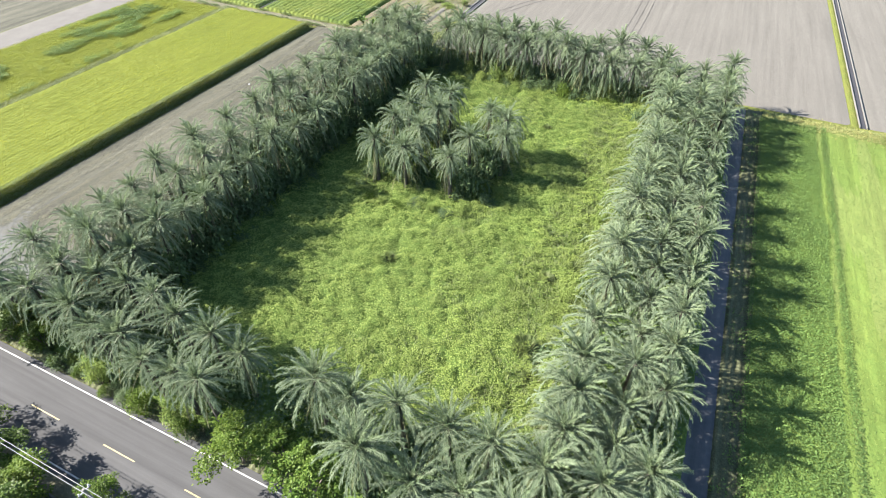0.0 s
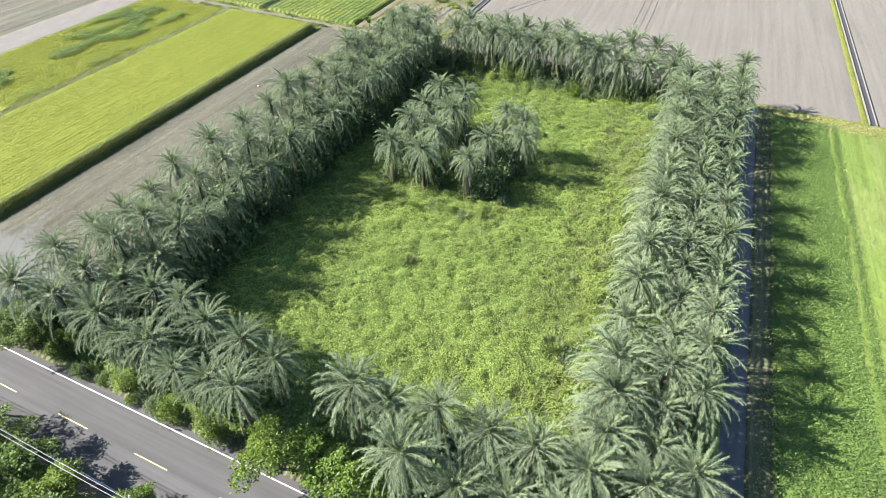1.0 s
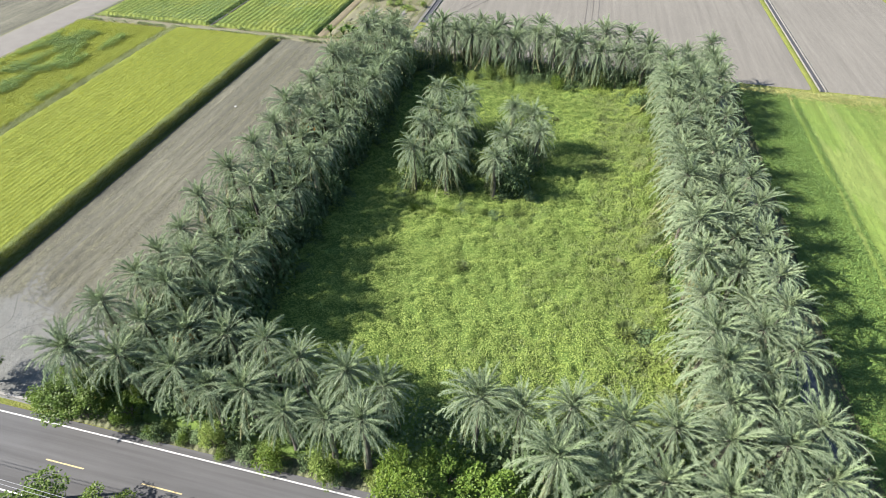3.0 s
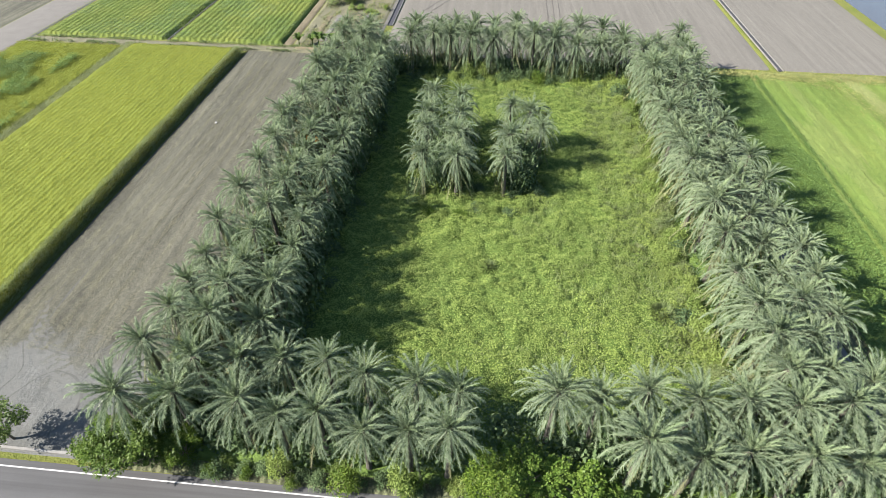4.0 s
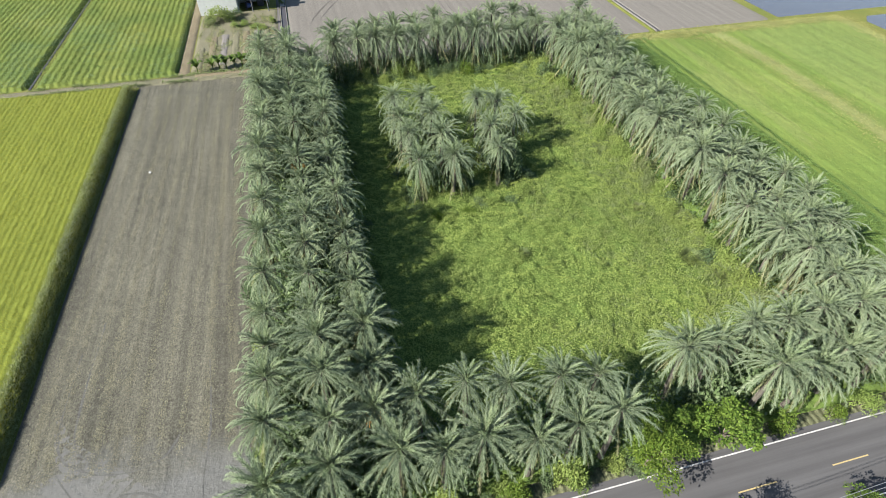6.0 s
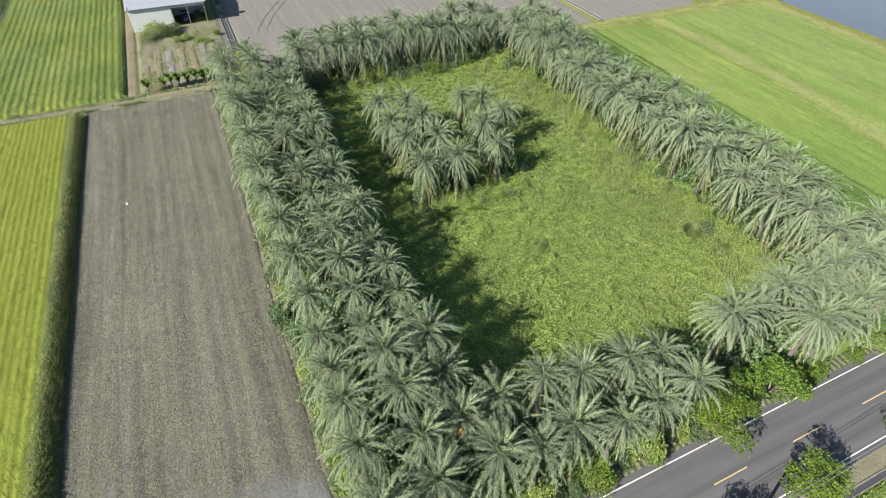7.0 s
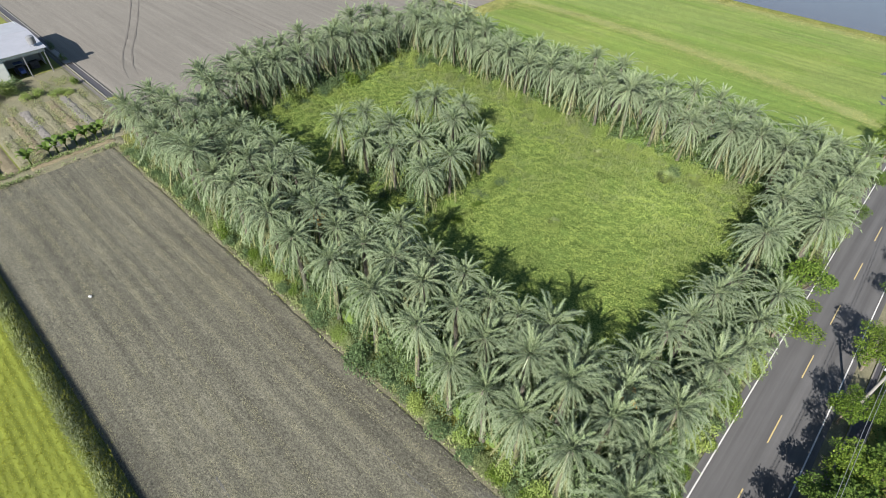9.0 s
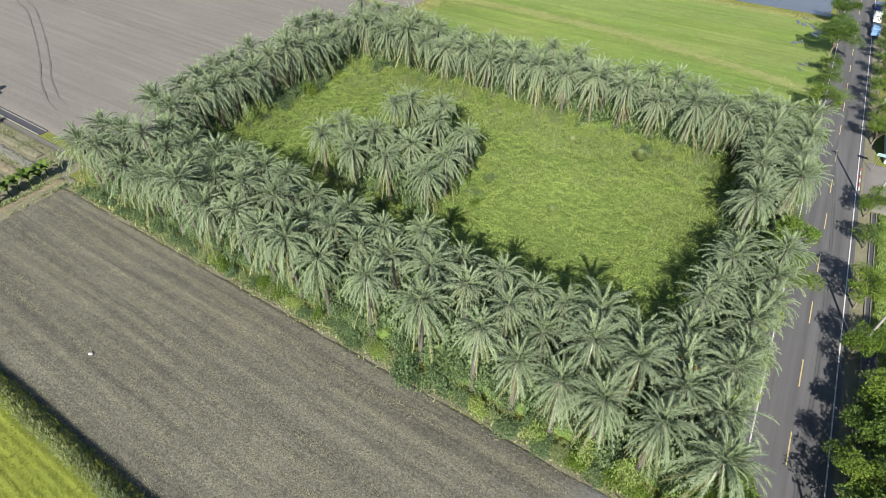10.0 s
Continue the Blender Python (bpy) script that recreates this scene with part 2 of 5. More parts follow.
def blend_ground(name, a, b, lo, hi):
    """Two grounds in one material: a beyond the ragged line lo to hi along y, b before it."""
    m = a.copy()
    m.name = name
    nodes, links = m.node_tree.nodes, m.node_tree.links
    bsdf = nodes["Principled BSDF"]
    far = bsdf.inputs["Base Color"].links[0].from_socket
    big, small = noise_node(nodes, links, 0.3, 5), noise_node(nodes, links, 4.0, 5)
    cb, cs = ramp_of(nodes, [(0.3, b[0]), (0.7, b[1])]), ramp_of(nodes, [(0.3, b[0]), (0.7, b[1])])
    links.new(big.outputs[0], cb.inputs[0])
    links.new(small.outputs[0], cs.inputs[0])
    near = mix_colour(nodes, links, cb.outputs[0], cs.outputs[0], 0.5)
    tex, xyz = nodes.new("ShaderNodeTexCoord"), nodes.new("ShaderNodeSeparateXYZ")
    links.new(tex.outputs["Object"], xyz.inputs[0])
    rag = noise_node(nodes, links, 0.16, 5)
    add = nodes.new("ShaderNodeMath")
    add.operation = "MULTIPLY_ADD"
    add.inputs[1].default_value = -16.0
    links.new(rag.outputs[0], add.inputs[0])
    links.new(xyz.outputs["Y"], add.inputs[2])
    pick = nodes.new("ShaderNodeMapRange")
    pick.inputs["From Min"].default_value, pick.inputs["From Max"].default_value = lo - 8, hi - 8
    links.new(add.outputs[0], pick.inputs["Value"])
    links.new(mix_colour(nodes, links, near, far, pick.outputs[0]), bsdf.inputs["Base Color"])
    return m


def strip_field(name, green, pale):
    """Green ground with a soft straw-coloured strip that bends across it, paler beyond the strip and along the far edges."""
    m = green.copy()
    m.name = name
    nodes, links = m.node_tree.nodes, m.node_tree.links
    bsdf = nodes["Principled BSDF"]
    base = bsdf.inputs["Base Color"].links[0].from_socket
    tex, xyz = nodes.new("ShaderNodeTexCoord"), nodes.new("ShaderNodeSeparateXYZ")
    links.new(tex.outputs["Object"], xyz.inputs[0])

    def calc(kind, a, b=0.0, c=0.0):
        node = nodes.new("ShaderNodeMath")
        node.operation = kind
        for socket, value in zip(node.inputs, (a, b, c)):
            if isinstance(value, bpy.types.NodeSocket):
                links.new(value, socket)
            else:
                socket.default_value = value
        return node.outputs[0]

    dy = calc("SUBTRACT", xyz.outputs["Y"], 82.0)
    bend = calc("MULTIPLY_ADD", calc("MULTIPLY", dy, dy), -0.0023, 43.6)
    off = calc("SUBTRACT", xyz.outputs["X"], bend)
    rag, patch = noise_node(nodes, links, 0.5, 5).outputs[0], noise_node(nodes, links, 0.16, 4, (1, 0.1, 1)).outputs[0]
    strip = calc("MULTIPLY_ADD", calc("ABSOLUTE", off), -0.42, calc("MULTIPLY_ADD", rag, 1.6, 0.2))
    east = calc("MULTIPLY", calc("MULTIPLY_ADD", off, 0.15, 0.0), calc("MULTIPLY_ADD", patch, 7.0, -3.2))
    east = calc("MINIMUM", calc("MAXIMUM", east, 0.0), 0.22)
    bank = calc("MULTIPLY_ADD", xyz.outputs["X"], 0.22, calc("MULTIPLY_ADD", rag, 1.6, -17.2))
    edge = calc("MULTIPLY_ADD", xyz.outputs["Y"], 0.3, calc("MULTIPLY_ADD", rag, 1.6, -32.2))
    every = calc("MAXIMUM", calc("MAXIMUM", strip, east), calc("MAXIMUM", bank, edge))
    every = calc("MINIMUM", calc("MAXIMUM", every, 0.0), 0.64)
    fine = noise_node(nodes, links, 2.5, 5)
    cp = ramp_of(nodes, [(0.3, pale[0]), (0.7, pale[1])])
    links.new(fine.outputs[0], cp.inputs[0])
    links.new(mix_colour(nodes, links, base, cp.outputs[0], every), bsdf.inputs["Base Color"])
    return m


GREEN_FIELD = strip_field("green_field_with_dry_strip", G_PADDY, ((0.135, 0.15, 0.058), (0.19, 0.192, 0.085)))
SOIL_AND_GRAVEL = blend_ground("tilled_soil_and_gravel", G_SOIL, ((0.07, 0.0715, 0.0675), (0.11, 0.112, 0.107)), 24.0, 30.0)
ASPHALT = earth("asphalt", [(0.3, (0.06, 0.06, 0.0615)), (0.7, (0.076, 0.076, 0.0775))], [(0.2, (0.054, 0.054, 0.055)), (0.8, (0.0825, 0.0825, 0.084))], big=0.15, small=18, rows=("Y", 1.7), rough=0.85, bump=0.15, depth=0.01, row_dark=0.05)
WHITE_LINE = plain("white_line", (0.31, 0.31, 0.305), 0.6, vary=0.22, scale=3)
YELLOW_LINE = plain("yellow_line", (0.27, 0.215, 0.1), 0.6, vary=0.15, scale=6)
CONCRETE = plain("concrete", (0.15, 0.145, 0.135), 0.9, vary=0.2, scale=1.5)
ROOF = plain("white_metal_roof", (0.178, 0.184, 0.204), 0.5, vary=0.08, scale=0.6)
CLADDING = plain("pale_metal_cladding", (0.33, 0.35, 0.335), 0.5, vary=0.1, scale=1.2)
# near-black for tyres, crates and cabins; in ditch beds it paints shade
DARK = plain("dark_parts_and_painted_shade", (0.025, 0.025, 0.03), 0.8)
BLUE = plain("blue_paint", (0.04, 0.07, 0.2), 0.5)
STEEL = plain("galvanised_steel", (0.15, 0.155, 0.165), 0.5, metal=0.4)
BAG = plain("white_plastic", (0.425, 0.425, 0.425), 0.4, vary=0.04)
WATER, _n, _l, _b = material("still_water")
_b.inputs["Base Color"].default_value, _b.inputs["Roughness"].default_value = (0.05, 0.05, 0.058, 1), 0.25
_b.inputs["Specular IOR Level"].default_value = 0.25
bump_to(_n, _l, _b, noise_node(_n, _l, 0.8, 5).outputs[0], 0.15, 0.1)


# ---- small tools ----
rng = np.random.default_rng(7)


def lattice(x, y, cell, seed):
    """Smooth random heights between 0 and 1, a new value every cell metres."""
    table = np.random.default_rng(seed).random((256, 256))
    c, w = math.cos(seed * 2.4), math.sin(seed * 2.4)
    u, v = (np.asarray(x) * c - np.asarray(y) * w) / cell, (np.asarray(x) * w + np.asarray(y) * c) / cell
    i, j = np.floor(u).astype(int), np.floor(v).astype(int)
    f, g = u - i, v - j
    f, g = f * f * (3 - 2 * f), g * g * (3 - 2 * g)
    a, b = table[i % 256, j % 256], table[(i + 1) % 256, j % 256]
    e, d = table[i % 256, (j + 1) % 256], table[(i + 1) % 256, (j + 1) % 256]
    return (a * (1 - f) + b * f) * (1 - g) + (e * (1 - f) + d * f) * g


def quad_mesh(name, corners, mat, smooth=False):
    """A mesh of loose four-cornered leaves; corners has the shape (n, 4, 3)."""
    me = bpy.data.meshes.new(name)
    n = len(corners)
    me.vertices.add(4 * n)
    me.vertices.foreach_set("co", np.ascontiguousarray(corners, dtype=np.float32).ravel())
    me.loops.add(4 * n)
    me.loops.foreach_set("vertex_index", np.arange(4 * n, dtype=np.int32))
    me.polygons.add(n)
    me.polygons.foreach_set("loop_start", np.arange(0, 4 * n, 4, dtype=np.int32))
    me.update(calc_edges=True)
    me.materials.append(mat)
    return me


def grid_mesh(name, x, y, z, mat):
    """A sheet over a grid of places; x, y and z have the shape (rows, columns)."""
    r, c = x.shape
    me = bpy.data.meshes.new(name)
    me.vertices.add(r * c)
    me.vertices.foreach_set("co", np.stack([x, y, z], -1).astype(np.float32).ravel())
    k = np.arange(r * c).reshape(r, c)
    faces = np.stack([k[:-1, :-1], k[:-1, 1:], k[1:, 1:], k[1:, :-1]], -1).reshape(-1, 4)
    me.loops.add(faces.size)
    me.loops.foreach_set("vertex_index", faces.astype(np.int32).ravel())
    me.polygons.add(len(faces))
    me.polygons.foreach_set("loop_start", np.arange(0, faces.size, 4, dtype=np.int32))
    me.polygons.foreach_set("use_smooth", np.ones(len(faces), dtype=bool))
    me.update(calc_edges=True)
    me.materials.append(mat)
    return me


def leaves(place, size, slope, heading=None, narrow=0.55, up=0.0):
    """Corners of pointed leaves at given places. slope: how far each one stands up, in radians."""
    n = len(place)
    yaw = rng.uniform(0, 2 * np.pi, n) if heading is None else heading
    along = np.stack([np.cos(yaw) * np.cos(slope), np.sin(yaw) * np.cos(slope), np.sin(slope)], -1)
    side = np.stack([-np.sin(yaw), np.cos(yaw), rng.uniform(-0.5, 0.5, n)], -1)
    size = np.asarray(size).reshape(-1, 1)
    half = side * size * narrow / 2
    mid = place + along * size * 0.45
    return np.stack([place, mid - half, place + along * size, mid + half], 1)


def part(name, me, mat=None, parent=None, label=""):
    """Links a mesh, or a bmesh, as one object under a thing or a part."""
    if isinstance(me, bmesh.types.BMesh):
        data = bpy.data.meshes.new(name)
        me.to_mesh(data)
        me.free()
        data.materials.append(mat)
        me = data
    ob = new(name, me)
    if parent:
        ob.parent = parent
    return tagged(ob, label) if label else ob


def add_box(bm, lo, hi):
    vs = [bm.verts.new((x, y, z)) for z in (lo[2], hi[2]) for x, y in ((lo[0], lo[1]), (hi[0], lo[1]), (hi[0], hi[1]), (lo[0], hi[1]))]
    for f in ((3, 2, 1, 0), (4, 5, 6, 7), (0, 1, 5, 4), (1, 2, 6, 5), (2, 3, 7, 6), (3, 0, 4, 7)):
        bm.faces.new([vs[i] for i in f])
    return bm


def box(lo, hi, bevel=0.0):
    bm = add_box(bmesh.new(), lo, hi)
    if bevel:
        bmesh.ops.bevel(bm, geom=bm.edges[:], offset=bevel, segments=1, affect="EDGES")
    return bm


def add_tube(bm, points, radii, sides=6):
    """A tapered tube along a line of places."""
    rings = []
    points = [Vector(p) for p in points]
    for i, (p, r) in enumerate(zip(points, radii)):
        d = (points[min(i + 1, len(points) - 1)] - points[max(i - 1, 0)]).normalized()
        a = d.orthogonal().normalized()
        b = d.cross(a)
        rings.append([bm.verts.new(p + (a * math.cos(k * 2 * math.pi / sides) + b * math.sin(k * 2 * math.pi / sides)) * r) for k in range(sides)])
    for r0, r1 in zip(rings, rings[1:]):
        for k in range(sides):
            bm.faces.new((r0[k], r0[(k + 1) % sides], r1[(k + 1) % sides], r1[k]))
    bm.faces.new(rings[0][::-1])
    bm.faces.new(rings[-1])
    return bm


# ---- the ground, the fields and the road ----
def structure(name, me, label, category):
    return tagged(new(name, me), label, category, kind="structure")


def sheet(x0, x1, y0, y1, step, height, mat, name):
    """A field: a sheet between two x and two y, with a given height over its plan."""
    nx, ny = max(2, int((x1 - x0) / step) + 1), max(2, int((y1 - y0) / step) + 1)
    x, y = np.meshgrid(np.linspace(x0, x1, nx), np.linspace(y0, y1, ny))
    z = height(x, y)
    edge = np.minimum(np.minimum(x - x0, x1 - x), np.minimum(y - y0, y1 - y))
    z = np.where(edge < 1e-6, -0.06, z)
    return grid_mesh(name, x, y, z, mat)


gx, gy = np.meshgrid(np.linspace(-1500, 1500, 61), np.linspace(-1400, 1600, 61))
structure("ground", grid_mesh("ground", gx, gy, gx * 0 - 0.05, G_GRASS), "flat farmland of rough grass and weeds", "ground")


def flat(level, rough=0.03, cell=1.0, seed=3):
    return lambda x, y: level + rough * (lattice(x, y, cell, seed) + 0.5 * lattice(x, y, cell / 3, seed + 1))


def furrows(level, pitch, depth, rough, seed):
    def height(x, y):
        wander = 0.5 * lattice(x, y, 9, seed)
        return level + depth * 0.5 * (1 + np.sin((x + wander) * 2 * np.pi / pitch)) + rough * lattice(x, y, 0.35, seed + 1) + rough * lattice(x, y, 1.3, seed + 2)
    return height


def soil_height(x, y):
    return 0.03 + 0.05 * lattice(x, y, 0.62, 12) + 0.06 * lattice(x, y, 1.7, 13)


def crop_top(level, seed):
    def height(x, y):
        row = np.sin((x + 0.25 * lattice(x, y, 4, seed)) * 2 * np.pi / 1.1)
        return level + 0.02 * row + 0.14 * lattice(x, y, 0.7, seed + 1) + 0.14 * lattice(x, y, 2.6, seed + 2)
    return height


def low_crop(level, seed):
    return lambda x, y: level + 0.16 * lattice(x, y, 0.8, seed) + 0.15 * lattice(x, y, 4.0, seed + 1)


def ribbon(name, line, width, height, mat, step=0.8, ragged=0.2, lift=0.015, taper=0.0):
    """A strip of ground of uneven width along a line of places, lying on a given height."""
    pts = np.array(line, float)
    d = np.concatenate([[0], np.cumsum(np.linalg.norm(np.diff(pts, axis=0), axis=1))])
    s = np.arange(0, d[-1], step)
    cx, cy = np.interp(s, d, pts[:, 0]), np.interp(s, d, pts[:, 1])
    for _ in range(int(3 / step)):
        cx[1:-1], cy[1:-1] = (cx[:-2] + 2 * cx[1:-1] + cx[2:]) / 4, (cy[:-2] + 2 * cy[1:-1] + cy[2:]) / 4
    tx, ty = np.gradient(cx), np.gradient(cy)
    tl = np.hypot(tx, ty)
    nx, ny = -ty / tl, tx / tl
    across = np.linspace(-0.5, 0.5, max(2, int(width / 0.5) + 1))
    w = width * (1 + ragged * (2 * lattice(s, s * 0, 3.0, 5) - 1))
    if taper:
        w = w * np.clip(s / taper, 0.05, 1)
    x, y = cx[:, None] + nx[:, None] * across * w[:, None], cy[:, None] + ny[:, None] * across * w[:, None]
    return grid_mesh(name, x, y, height(x, y) + lift, mat)


structure("soil_field", sheet(-84.2, -62.2, 15.7, 108.6, 0.3, soil_height, SOIL_AND_GRAVEL, "soil_field"), "harrowed grey-brown field with straw left in stripes, gravelly at the road", "field")
structure("field_entrance", sheet(-92, -84.0, 15.7, 28, 0.35, soil_height, SOIL_AND_GRAVEL, "field_entrance"), "bare grey gravel beside the crop", "ground")
CROP_TOP = crop_top(1.1, 21)
structure("crop_field", sheet(-109.6, -85.2, 28, 107.0, 0.35, CROP_TOP, G_CROP, "crop_field"), "dense yellow-green flowering crop in long rows", "field")
MIXED_TOP = crop_top(0.6, 31)
structure("mixed_crop_field", sheet(-136, -111.6, 12, 107.0, 0.5, MIXED_TOP, G_CROP, "mixed_crop_field"), "yellow-green crop with darker green patches", "field")
structure("crop_field_far", sheet(-103.4, -77.4, 112.3, 200, 0.5, crop_top(0.45, 41), G_FAR, "crop_field_far"), "green crop field with rows showing", "field")
structure("crop_field_farther", sheet(-135, -104.9, 112.3, 200, 0.6, crop_top(0.4, 45), G_FAR, "crop_field_farther"), "green crop field beside a narrow ditch", "field")
structure("field_track", sheet(-136, -60, 108.4, 111.6, 0.4, flat(0.1, 0.12, 0.8, 51), G_TURF, "field_track"), "dry earth track with grassy edges", "path")
structure("garden_track", sheet(-77.4, -75.2, 111.6, 172, 0.4, flat(0.06, 0.12, 0.6, 55), G_EARTH, "garden_track"), "rutted dry earth track along the field", "path")
structure("side_road", sheet(-147.6, -137, -300, 400, 1.4, lambda x, y: x * 0 + 0.03, G_GRAVEL, "side_road"), "pale grey farm road", "road")
# a flat near-black sheet: the drain's shaded depth is only colour
structure("roadside_drain", sheet(-137.0, -136.2, -100, 300, 0.4, flat(-0.02, 0.04, 0.8, 65), DARK, "roadside_drain"), "narrow drain along the farm road, shaded depth painted near-black", "ditch")
structure("soil_field_beyond_road", sheet(-260, -147.5, -100, 300, 3, furrows(0.0, 3, 0.15, 0.15, 61), G_SOIL, "soil_field_beyond_road"), "ploughed dark grey field", "field")
structure("pale_field", sheet(-54.55, -14.9, 110.4, 330, 0.8, furrows(0.0, 2.6, 0.008, 0.03, 71), G_PALE, "pale_field"), "pale dry harrowed field with faint furrows", "field")
structure("pale_field_middle", sheet(-16.0, 28.6, 110.4, 330, 0.8, furrows(0.0, 2.6, 0.008, 0.03, 75), G_PALE, "pale_field_middle"), "pale dry harrowed field with faint furrows", "field")
structure("pale_field_far", sheet(31.1, 61.5, 110.4, 330, 0.8, furrows(0.0, 2.6, 0.008, 0.03, 79), G_PALE, "pale_field_far"), "pale dry field behind a concrete ditch", "field")
GREEN_TOP = low_crop(0.25, 81)
structure("green_field", sheet(14.0, 79.5, 15.6, 109.0, 0.55, GREEN_TOP, GREEN_FIELD, "green_field"), "bright green field of young crop", "field")
structure("palm_side_track", sheet(8, 11.4, 16, 109, 0.4, flat(0.0, 0.06, 0.8, 85), G_MUD, "palm_side_track"), "damp mud track under the palms, blue-grey shade in its colour", "path")
structure("stubble_strip", sheet(11.2, 14.3, 16, 109, 0.3, flat(0.04, 0.16, 0.5, 86), G_STUBBLE, "stubble_strip"), "dull strip of old stubble and weeds beside the track", "ground")
structure("water", sheet(83, 400, 17, 108, 4, lambda x, y: x * 0 - 0.02, WATER, "water"), "still grey-blue water of a wide pond", "water")
structure("flooded_field", sheet(63.5, 400, 110.5, 330, 4, lambda x, y: x * 0 - 0.02, WATER, "flooded_field"), "flooded field with dark still water", "water")
structure("ditch_grass", sheet(28.6, 29.8, 110, 330, 0.4, flat(0.05, 0.2, 0.6, 87), G_GRASS, "ditch_grass"), "grassy strip beside a ditch", "ground")
structure("south_ground", sheet(-300, 300, -200, 4.2, 5.0, flat(0.0, 0.1, 1.5, 89), G_GRASS, "south_ground"), "green land behind the roadside trees", "ground")
structure("south_verge", sheet(-120, 140, 6.15, 8.3, 0.3, flat(-0.04, 0.04, 0.5, 97), G_TURF, "south_verge"), "earth verge with dry grass and leaf litter", "ground")

structure("field_margin", ribbon("field_margin", [(-61.9, 18), (-61.95, 60), (-61.95, 108.5)], 0.8, flat(0.05, 0.12, 0.6, 99), G_TURF, step=0.5, ragged=0.6), "dry margin of cut weeds beside the palms", "ground")

# tyre marks turning in from the road
def tyre(line, width=0.15):
    structure("tyre_track", ribbon("tyre_track", line, width, soil_height, G_TYRE, step=0.3, ragged=0.9, lift=0.015), "dark tyre mark pressed into the soil", "track")


structure("worn_track", ribbon("worn_track", [(-80.8, 35), (-80.4, 33), (-79.2, 30), (-75, 26), (-70.5, 22.5), (-67.5, 18)], 2.6, soil_height, G_WORN, step=0.5, ragged=0.25, lift=0.0, taper=6), "smooth pale track worn into the soil", "track")
structure("worn_track", ribbon("worn_track", [(-79.5, 28), (-77.5, 24), (-75.5, 18)], 2.2, soil_height, G_WORN, step=0.5, ragged=0.25, lift=0.004), "smooth pale track worn into the soil", "track")
tyre([(-80.2, 42), (-80.4, 35), (-80.2, 31), (-79, 28.8), (-76, 27), (-73, 26.5), (-70, 27.3), (-69, 29.5)])
tyre([(-78.6, 46), (-78.9, 36), (-78.8, 31.5), (-78, 29.4), (-76, 28.3)])
tyre([(-76.8, 20), (-75.2, 23.2), (-73.6, 24.8), (-71, 24.2), (-69, 22.4), (-68.6, 20.2)], 0.2)
tyre([(-78.2, 20.5), (-77, 24.5), (-79.6, 28)], 0.18)
tyre([(-66.2, 19), (-66.6, 24), (-66.2, 30), (-66.8, 38)])


def meadow_height(x, y):
    side = np.clip(1 - (-5.5 - x) / 5.0, 0, 1) + np.clip(1 - (99 - y) / 5.0, 0, 1) + np.clip(1 - (x + 48) / 2.5, 0, 1)
    return 0.2 + 0.35 * lattice(x, y, 2.5, 91) + 0.3 * lattice(x, y, 0.7, 92) + 0.8 * np.clip(side, 0, 1.2) * lattice(x, y, 1.7, 93)


structure("grove_floor", sheet(-59.2, 9, 16.6, 107.4, 0.32, meadow_height, G_MEADOW, "grove_floor"), "overgrown floor of the palm grove", "ground")

# the road with its lines
road = part("road", box((-560, -3.85, -0.2), (640, 3.9, 0.03)), ASPHALT)
road.matrix_world = pose(-40, 11.36, 0, 0, 0, 0.275)
tagged(road, "two-lane grey asphalt road", "road", kind="structure")
for y in (-3.27, 3.25):
    part("edge_line", box((-560, y - 0.065, 0.02), (640, y + 0.065, 0.036)), WHITE_LINE, road, "white edge line")
dash = part("centre_dash", box((0, -0.06, 0.02), (4, 0.06, 0.036)), YELLOW_LINE, road, "yellow dash of the centre line")
for k in range(-4, 22):
    if k > -4:
        dash = new("centre_dash", dash.data)
        dash.parent = road
    dash.location = (-10.7 + 10 * k, 0, 0)
structure("verge", sheet(-64, 200, 15.25, 17, 0.3, flat(0.0, 0.1, 0.5, 95), G_STUBBLE, "verge"), "dry earth verge with leaf litter", "ground")



